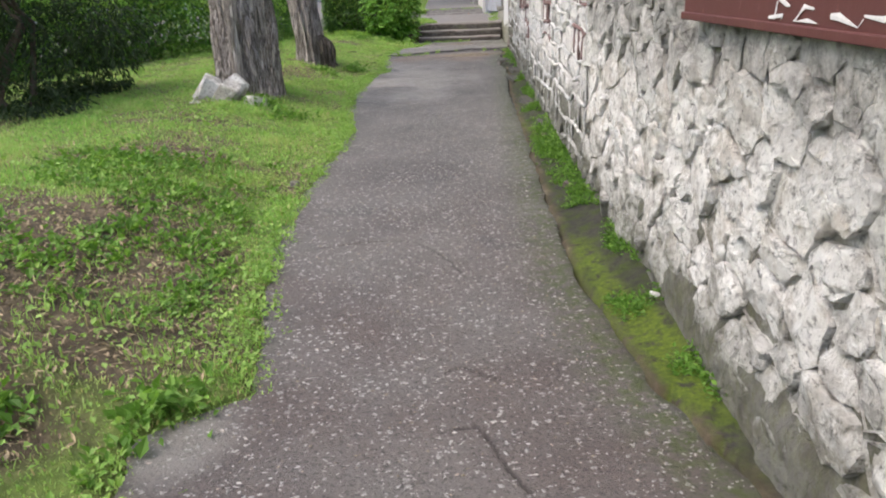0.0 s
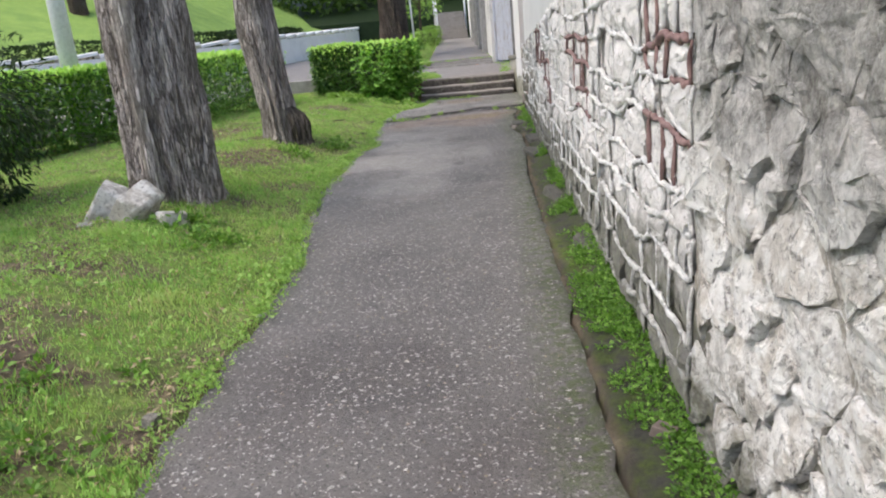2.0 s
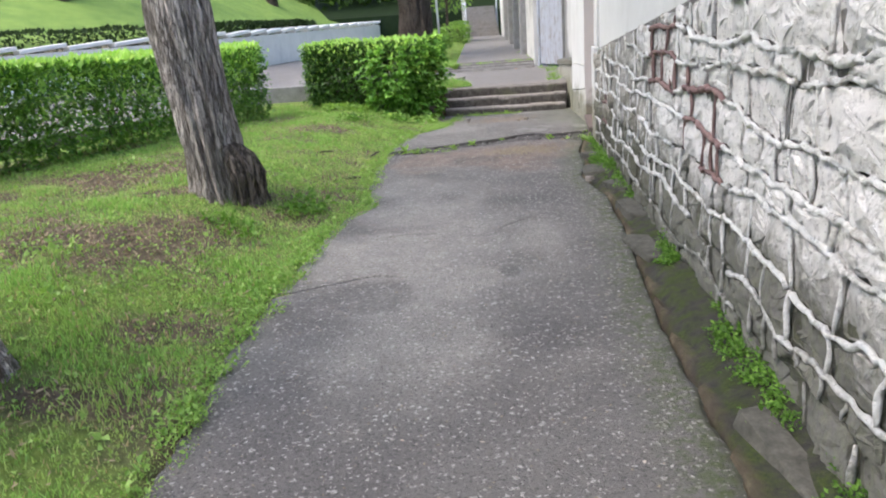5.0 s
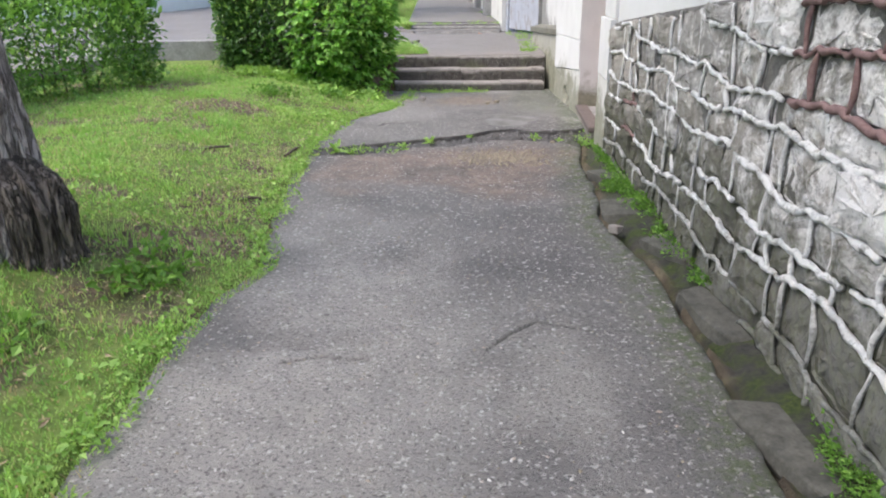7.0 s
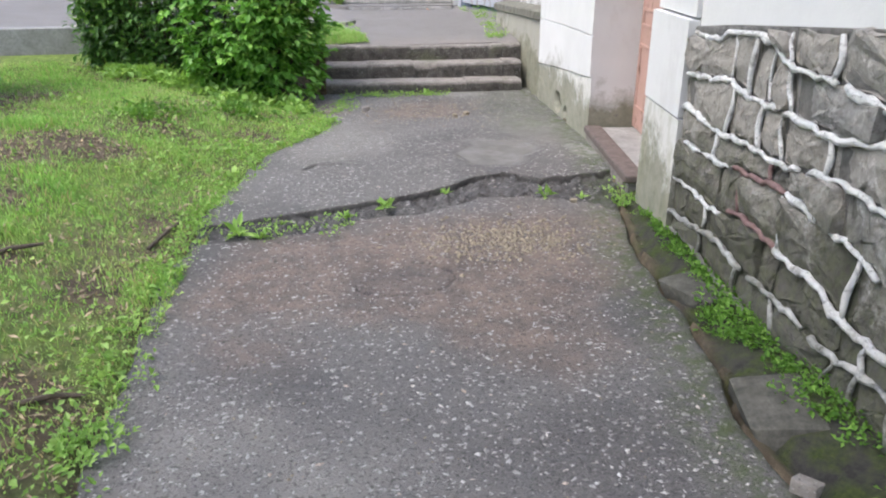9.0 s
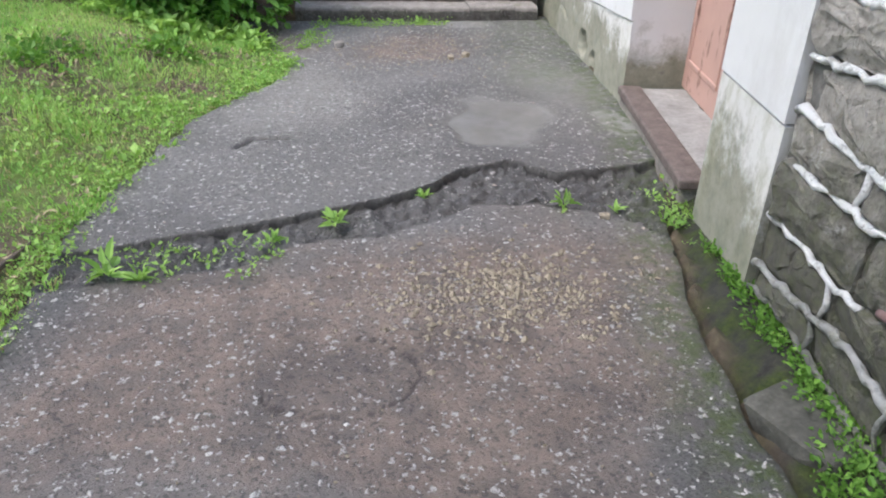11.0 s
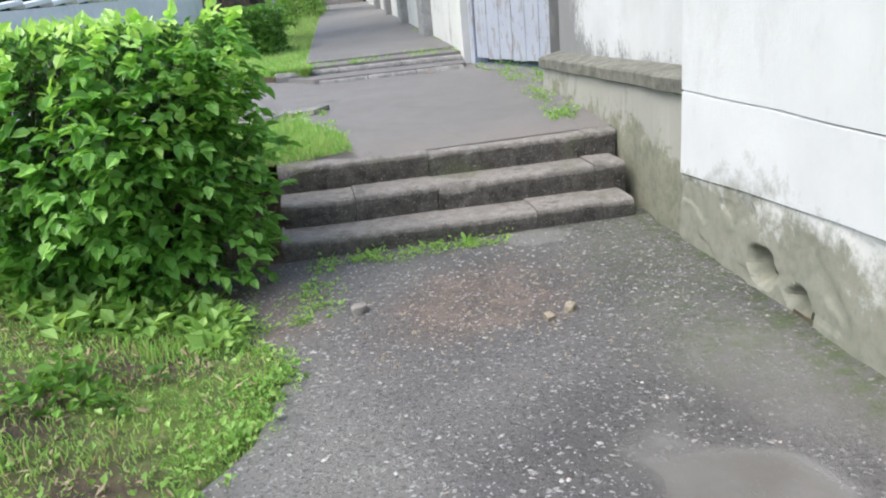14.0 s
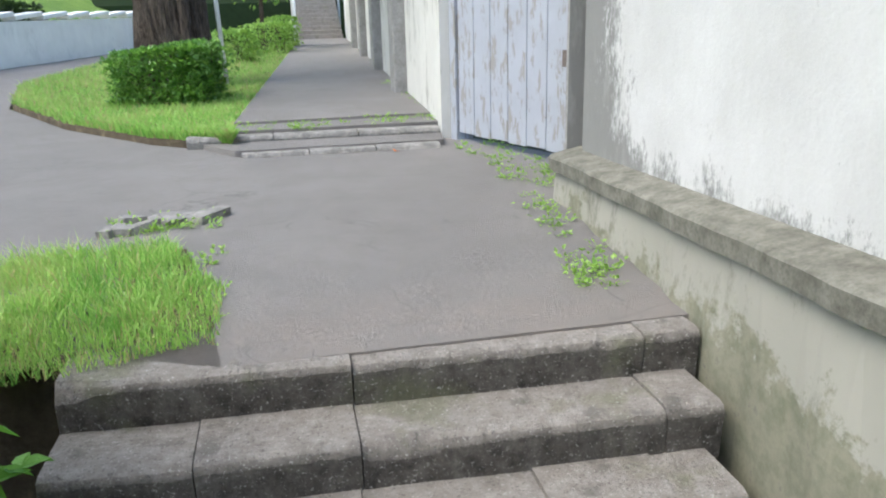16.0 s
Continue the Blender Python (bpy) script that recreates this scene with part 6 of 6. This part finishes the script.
def build_verges():
    r = np.random.default_rng(160)
    # The tuft beside the head of the steps.
    n = 30000
    x, y = r.uniform(0.05, 1.18, n), r.uniform(21.3, 22.75, n)
    keep = (x < 1.1 - 0.25 * smooth(22.0, 22.8, y) + 0.1 * fbm(x, y, 6.0, 161, 3)) & (y > 21.33 + 0.08 * fbm(x, y, 7.0, 162, 3) + 0.12 * smooth(0.7, 1.1, x))
    keep &= r.random(n) < 0.45 + 0.5 * fbm(x, y, 9.0, 163, 2)
    x, y = x[keep], y[keep]
    tagged(part("verge_bed", mesh_data("verge_bed", [(-0.3, 21.3, 0.36), (1.1, 21.62, 0.40), (0.88, 22.72, 0.41), (-0.3, 22.5, 0.38)], [(0, 1, 2, 3)], SOIL)), "soil bed under the roadside grass", "ground", kind="structure")
    blades("verge_grass", x, y, np.full(len(x), 0.395), np.clip(r.normal(0.07, 0.03, len(x)), 0.02, 0.14) * (0.45 + 0.55 * smooth(21.4, 21.75, y)) * (1.15 - 0.6 * smooth(0.75, 1.1, x)), r.uniform(0.003, 0.0065, len(x)), "long bright green grass at the head of the steps")
    # The island between road and upper path.
    outline = [(0.95, 25.72), (0.2, 26.25), (-0.9, 27.65), (-2.15, 30.0), (-2.95, 33.0), (-2.95, 40), (-2.5, 49), (2.28, 49.9), (0.94, 26.4)]
    sheet("verge_ground", outline, lambda y: float(verge_z(0, y)), SOIL, "grassy verge between road and footpath", "ground", thick=0.12)
    n = 60000
    y = 25.7 + r.random(n) ** 1.7 * 22
    left = np.interp(y, [25.72, 26.25, 27.65, 30, 33, 49], [0.95, 0.2, -0.9, -2.15, -2.95, -2.6])
    right = np.interp(y, [25.72, 26.4, 49.9], [0.95, 0.94, 2.28])
    x = left + r.random(n) * (right - left)
    blades("island_grass", x, y, verge_z(x, y) - 0.005, np.clip(r.normal(0.085, 0.03, n), 0.03, 0.18), r.uniform(0.008, 0.018, n), "bright green grass on the roadside verge")


build_lawn()
build_weeds()
build_verges()


# ---- the upper yard, the road's far side and the hill ----
def build_yard():
    for k, (y, z0, z1, x0, x1) in enumerate(((25.18, 0.3, 0.475, 1.05, 2.75), (25.72, 0.35, 0.545, 0.55, 2.86))):
        cuts = np.linspace(x0, x1, 4)
        for a, b in zip(cuts, cuts[1:]):
            me = stone_block(a + 0.006, b - 0.006, y, y + 0.16, z0, z1, 170 + 5 * k + int(a * 7), (0.06 * (1.9 - a), 0.06 * (1.9 - b)))
            me.materials[0] = KERB_STONE
            tagged(new("kerb_stone", me), "long pale worn kerb stone across the path", "kerb", "kerb stones")
    sheet("yard_landing", [(0.75, 25.9), (2.88, 25.85), (3.0, 26.36), (0.95, 26.36)], lambda y: 0.575, ROAD, "asphalt landing above the kerb stones", "path", thick=0.2)
    sheet("yard_step", [(1.0, 25.3), (2.8, 25.28), (2.88, 25.74), (0.7, 25.76)], lambda y: 0.49, ROAD, "asphalt strip between the kerb stones", "path", thick=0.2)
    # The broken concrete lump between grass and road.
    r = np.random.default_rng(175)
    for k in range(9):
        c = (0.4 + 0.07 * k + r.normal(0, 0.03), 23.1 + 0.035 * k + r.normal(0, 0.06), float(upper(23.2)) + 0.01)
        tagged(part("concrete_lump", rock_data("concrete_lump", c, (r.uniform(0.12, 0.26), r.uniform(0.1, 0.18), 0.09), (r.uniform(-8, 8), r.uniform(-8, 8), r.uniform(0, 90)), 176 + k, KERB_STONE)), "pale broken lump of concrete at the road's edge", "rubble", "broken concrete")
    # The low retaining kerb behind the lawn.
    bm = boxed((-3.6, 21.55, 0.1), (0.1, 21.74, 0.62), 0.015)
    tagged(part("retaining_kerb", bm, CONCRETE), "low grey concrete retaining kerb behind the lawn", "kerb", kind="structure")
    tagged(part("fallen_leaf", leaf_mesh("fallen_leaf", np.array([(2.32, 25.05, float(upper(25.05)) + 0.012)]), np.array([(1.0, 0.2, 0.2)]), [0.09], mat_plain("orange_leaf", (0.45, 0.13, 0.03), (0.6, 0.2, 0.05), 20), 0.7)), "single bright orange fallen leaf on asphalt", "leaf")


WALL_LINE = [(-26, -12), (-20.3, 13.5), (-12.4, 26), (-6.4, 34), (-3.4, 48), (-2.2, 62)]


def along(line, step):
    line = np.array(line, float)
    seg = np.linalg.norm(np.diff(line, axis=0), axis=1)
    s = np.arange(0, seg.sum(), step)
    return np.stack([np.interp(s, np.r_[0, np.cumsum(seg)], line[:, k]) for k in range(2)], 1)


def build_low_wall():
    low = thing("low_wall", "long whitewashed low wall with a stepped top", "wall", kind="structure", at=(-8, 30, 0.4))
    pts = along(WALL_LINE, 1.4)
    for k, (a, b) in enumerate(zip(pts, pts[1:])):
        way = (b - a) / np.linalg.norm(b - a)
        turn = Matrix.Translation((a[0], a[1], 0)) @ Matrix.Rotation(math.atan2(-way[0], way[1]), 4, "Z")
        g = float(upper(max(a[1], 12)))
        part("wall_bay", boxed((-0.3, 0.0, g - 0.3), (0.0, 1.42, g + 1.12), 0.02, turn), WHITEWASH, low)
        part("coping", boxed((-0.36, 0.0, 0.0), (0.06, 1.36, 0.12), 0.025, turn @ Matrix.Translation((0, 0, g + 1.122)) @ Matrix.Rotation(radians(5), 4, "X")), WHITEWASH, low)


def build_bank():
    """The grassy hill behind the low wall."""
    pts = along(WALL_LINE, 3.0)
    way = np.gradient(pts, axis=0)
    way /= np.linalg.norm(way, axis=1)[:, None]
    side = np.stack([-way[:, 1], way[:, 0]], 1)
    v = []
    offs, ups = [0.31, 1.2, 3.0, 7.0, 14.0, 26.0, 60.0], [1.0, 1.15, 1.7, 3.6, 7.2, 12.0, 20.0]
    for (x, y), s in zip(pts, side):
        for o, h in zip(offs, ups):
            v.append((x + s[0] * o, y + s[1] * o, float(upper(max(y, 12))) + h + 0.25 * math.sin(0.5 * x + 0.3 * o)))
    m = len(offs)
    f = [(i * m + j, (i + 1) * m + j, (i + 1) * m + j + 1, i * m + j + 1) for i in range(len(pts) - 1) for j in range(m - 1)]
    mat = Mat("bank_grass", 0.9)
    col = mat.ramp(mat.noise(1.2, 6, 0.7), (0.3, (0.19, 0.33, 0.06)), (0.7, (0.34, 0.5, 0.1)))
    col = mat.mix(mat.ramp(mat.noise(40, 4, 0.8), (0.35, 0.4), (0.6, 0.0)), col, (0.06, 0.11, 0.02))
    tagged(new("ground_bank", mesh_data("ground_bank", v, f, mat.done(col, 0.9, mat.noise(30, 5, 0.8), 0.8, 0.05), True)), "bright green grass bank rising behind the wall", "ground", kind="structure")
    at = lambda k, o: (pts[k][0] + side[k][0] * o, pts[k][1] + side[k][1] * o)
    top = lambda k, o: float(upper(max(pts[k][1], 12))) + float(np.interp(o, offs, ups))
    line = [at(k, 0.95) for k in range(8, len(pts) - 6)]
    build_hedge("dark clipped hedge along the top of the low wall", line, 0.8, 2.15, 9000, 0.15, 181, lambda x, y: upper(np.asarray(y, float)) + 1.05 + 0 * np.asarray(x), DARK_LEAF, True, 20)
    for j, (k, o, h, r) in enumerate(((12, 7.0, 5.2, 0.3), (16, 6.0, 5.6, 0.34), (19, 8.0, 5.4, 0.3), (22, 5.0, 5.6, 0.3))):
        if k >= len(pts):
            continue
        x, y = at(k, o)
        z = top(k, o)
        build_tree("hill_tree", "dark-trunked leafy tree on the grass bank", (x, y, z), [(x, y, z - 0.3), (x, y, z + h * 0.5), (x + 0.1, y, z + h)], [r, r * 0.85, r * 0.7], ((x, y, z + h + 2.6), (3.2, 3.2, 2.6)), 190 + j, BARK_DARK, TREE_LEAF, 0.34, 1700, limbs=4)


def build_far():
    stairs = thing("far_stairs", "long flight of weathered concrete steps uphill", "stairs", kind="structure", at=(3.2, 50, 0.8))
    for k in range(10):
        part("stair_tread", boxed((2.35, 50 + 0.33 * k, 0.5), (4.05, 50.36 + 0.33 * k, 0.88 + 0.165 * (k + 1)), 0.015), STEP_STONE, stairs)
    for x in (2.2, 4.2):
        for y, z in ((49.8, 0.85), (53.2, 1.0)):
            v, f = tube([(x, y, z - 0.3), (x, y, (z if z < 0.9 else 2.4) + 2.6)], [0.06, 0.06], 8)
            tagged(part("rail_post", mesh_data("rail_post", v, f, POLE_PAINT, True)), "pale post beside the far steps", "post", "posts by the far steps")
    r = np.random.default_rng(200)
    n = 26000
    p, d = crown_points(n, (3.0, 60, 7.0), (15, 4, 8.0), 201, 34)
    p[:, 2] = np.maximum(p[:, 2], 1.2)
    tagged(new("far_woods", leaf_mesh("far_woods", p, d, r.uniform(0.3, 0.7, n), TREE_LEAF, 0.6, True)), "dark leafy woods beyond the far steps", "trees", kind="stuff")
    sheet("ground_hill", [(-12, 54), (20, 54), (30, 90), (-20, 90)], lambda y: 2.4 + 0.25 * (y - 54), DARK_LEAF, "wooded slope behind the far steps", "ground", thick=2.0)
    for x, y, h, w in ((1.2, 40.0, 1.3, 0.9), (1.5, 44.0, 1.5, 1.0), (0.4, 36.5, 1.2, 0.8)):
        build_hedge("rounded light green bush on the verge", [(x - w / 2, y), (x + w / 2, y + 0.3)], 0.9, float(verge_z(0, y)) + h * 0.6, 900, 0.12, int(210 + y), verge_z, WEED_LEAF, True, 8, "bush")
    # The slim young tree before the far steps.
    build_tree("young_tree", "slender young tree with pale green leaves", (1.0, 42.5, 0.7), [(1.0, 42.5, 0.6), (1.05, 42.5, 1.8), (1.1, 42.5, 3.2)], [0.07, 0.06, 0.05], ((1.2, 42.6, 3.6), (1.7, 1.7, 1.3)), 220, BARK_DARK, WEED_LEAF, 0.2, 900, limbs=4)
    # The tall pale pole behind the hedge, and the thin one by the verge tree.
    v, f = tube([(-5.06, 15.3, 0.1), (-5.06, 15.3, 7.5)], [0.145, 0.11], 20)
    tagged(part("street_pole", mesh_data("street_pole", v, f, POLE_PAINT, True)), "tall pale grey concrete street pole behind hedge", "pole")
    v, f = tube([(0.62, 31.0, 0.5), (0.5, 31.0, 5.0)], [0.035, 0.035], 10)
    tagged(part("thin_pole", mesh_data("thin_pole", v, f, POLE_PAINT, True)), "thin white pole leaning by a dark tree", "pole")


build_yard()
build_low_wall()
build_bank()
build_far()


# ---- small things by the path ----
def build_small():
    r = np.random.default_rng(230)
    # The maroon board on the rubble wall, with white scrawls.
    board = thing("notice_board", "maroon painted board scrawled with white paint", "board", at=(1.1, 2.0, 1.33))
    a, b = np.array((1.02, 0.6)), np.array((1.12, 2.93))
    way = (b - a) / np.linalg.norm(b - a)
    turn = Matrix.Translation((a[0], a[1], 0)) @ Matrix.Rotation(math.atan2(-way[0], way[1]), 4, "Z")
    n = float(np.linalg.norm(b - a))
    part("panel", boxed((0.0, 0.0, 1.34), (0.025, n, 2.0), 0.004, turn), BOARD, board)
    part("edge_strip", boxed((-0.012, 0.0, 1.325), (0.03, n, 1.352), 0.004, turn), BOARD, board)
    for k in range(10):
        y0, z0 = r.uniform(0.9, n - 0.15), r.uniform(1.37, 1.7)
        line = [np.array((-0.003, y0, z0))]
        for _ in range(4):
            line.append(line[-1] + np.array((0, r.normal(-0.03, 0.06), r.normal(0.0, 0.035))))
        v, f = tube(line, [0.003, 0.008, 0.011, 0.007, 0.002], 6)
        v = np.array([turn @ Vector((-0.003 + (p[0] + 0.003) * 0.15, p[1], max(p[2], 1.36))) for p in v])
        part("paint_smear", mesh_data("paint_smear", v, f, WHITE_PAINT), None, board, "white scrawled paint stroke")
    # Gravel on the worn ground below the crack.
    spots = []
    for _ in range(1700):
        x, y = r.normal(1.5, 0.24), r.normal(16.14, 0.15)
        if y < float(lerp_table(CRACK_LOWER)(x)) - 0.03 and x < 2.2:
            spots.append((x, y, 0.003 + 0.014 * r.random() ** 3))
    for _ in range(350):
        x, y = r.normal(1.5, 0.35), r.normal(19.7, 0.35)
        spots.append((x, y, r.uniform(0.005, 0.012)))
    for _ in range(1500):
        y = r.uniform(2, 16)
        spots.append((r.uniform(float(left_edge(y)) + 0.1, float(right_edge(y)) - 0.1), y, r.uniform(0.003, 0.007)))
    s = np.array(spots)
    ico = np.array([(1, 0, 0), (-1, 0, 0), (0, 1, 0), (0, -1, 0), (0, 0, 1), (0, 0, -1)], float)
    tri = np.array([(0, 2, 4), (2, 1, 4), (1, 3, 4), (3, 0, 4), (2, 0, 5), (1, 2, 5), (3, 1, 5), (0, 3, 5)])
    z = path_fields(s[:, 0], s[:, 1])[0]
    v = ico[None] * (s[:, 2, None] * r.uniform(0.6, 1.3, (len(s), 3)))[:, None] * np.array((1, 1, 0.7)) + r.normal(0, 0.0012, (len(s), 6, 3)) + np.c_[s[:, :2], z + s[:, 2] * 0.3][:, None]
    f = (np.arange(len(s))[:, None, None] * 6 + tri[None]).reshape(-1, 3)
    tagged(new("gravel", mesh_data("gravel", v.reshape(-1, 3), f, PEBBLE)), "loose pale gravel on worn asphalt", "gravel", kind="stuff")
    # Pale stone chips bared in the worn asphalt.
    n = 25000
    y = r.uniform(1.4, 20.6, n)
    x = left_edge(y) + 0.06 + r.random(n) * (right_edge(y) - left_edge(y) - 0.1)
    z, crack_shade, worn, wet, _, tar, _ = path_fields(x, y)
    keep = (crack_shade < 0.15) & (wet < 0.25) & (r.random(n) < np.clip(0.62 + 0.45 * fbm(x, y, 1.5, 232, 3) - 0.8 * worn, 0.06, 1))
    x, y, z = x[keep], y[keep], z[keep]
    n = len(x)
    size = (0.0028 + 0.0078 * r.random(n) ** 2.4) * (1 + 0.2 * smooth(9.0, 12.0, y))
    a = r.uniform(0, 2 * math.pi, n)
    spin = np.stack([np.stack([np.cos(a), np.sin(a)], -1), np.stack([-np.sin(a), np.cos(a)], -1)], 1)
    v = ico[None] * (np.c_[size * r.uniform(0.8, 1.6, n), size * r.uniform(0.5, 0.9, n), size * 0.35])[:, None] + r.normal(0, 0.16, (n, 6, 3)) * size[:, None, None] * (1, 1, 0.3)
    v[..., :2] = np.einsum("nkc,ncd->nkd", v[..., :2], spin)
    v = v + np.c_[x, y, z + 0.0008][:, None]
    f = (np.arange(n)[:, None, None] * 6 + tri[None]).reshape(-1, 3)
    tagged(new("asphalt_chips", mesh_data("asphalt_chips", v.reshape(-1, 3), f, CHIP)), "pale stone chips bared in worn asphalt", "stone chips", kind="stuff")
    # Broken gutter slabs along the wall.
    for k, (x, y, sx, sy, turn_z) in enumerate(((1.82, 11.75, 0.2, 0.6, 8), (1.98, 12.75, 0.22, 0.7, 5), (2.08, 13.6, 0.2, 0.5, 12), (2.05, 14.4, 0.3, 0.42, -10), (2.22, 15.3, 0.26, 0.4, 20), (1.5, 7.6, 0.14, 0.5, 6), (1.6, 9.2, 0.14, 0.6, 4))):
        zz = float(lawn_fields(np.array(x), np.array(y))[0])
        tagged(part("gutter_slab", rock_data("gutter_slab", (x, y, zz - 0.025), (sx * 1.1, sy * 1.0, 0.12), (r.uniform(-4, 4), r.uniform(-8, 2), turn_z), 240 + k, GUTTER_STONE, 0.05)), "broken mossy concrete slab in the wall gutter", "slab", "gutter slabs")
    for k, (x, y, s, mat, label) in enumerate(((1.16, 3.15, 0.05, WHITE_PAINT, "crumpled white scrap of litter beside the path"), (-0.62, 7.0, 0.1, ROCK, "small pale stone at the edge of asphalt"), (-0.86, 5.75, 0.1, STEP_STONE, "small grey stone at the edge of asphalt"), (1.88, 14.0, 0.1, STEP_STONE, "round dark stone in the gutter"), (2.05, 16.66, 0.05, PEBBLE, "brown pebble on worn asphalt"), (0.95, 19.82, 0.1, STEP_STONE, "flat grey stone on the asphalt"), (1.9, 19.45, 0.08, PEBBLE, "loose brown stone before the steps"), (1.78, 19.4, 0.07, PEBBLE, "loose brown stone before the steps"), (1.22, 5.2, 0.1, SILL_TOP, "broken piece of red brick by the wall"))):
        zz = float(path_fields(np.array(x), np.array(y))[0]) if -0.6 < x < 2.2 and k not in (0, 3, 8) else float(lawn_fields(np.array(x), np.array(y))[0])
        tagged(part("small_stone", rock_data("small_stone", (x, y, zz + s * 0.2), (s, s * 0.7, s * 0.55), (0, 8, 40 * k), 260 + k, mat)), label, "stone")
    # Twigs at the edge of the lawn.
    for x, y, a, n in ((-0.38, 16.45, 75, 0.42), (-0.5, 14.85, 5, 0.24), (-1.9, 14.2, -10, 0.5), (-1.0, 16.0, 30, 0.3)):
        w = np.array((math.cos(radians(a)), math.sin(radians(a)), 0)) * n / 2
        c = np.array((x, y, float(lawn_fields(np.array(x), np.array(y))[0]) + 0.015))
        v, f = tube([c - w, c + (0.01, 0.01, 0.012), c + w], [0.011, 0.013, 0.008], 7)
        tagged(part("stick", mesh_data("stick", v, f, TWIG)), "short brown stick lying on the grass", "stick", "fallen sticks")


build_small()


# ---- the stones of the wall ----
build_rubble()
build_blocks()
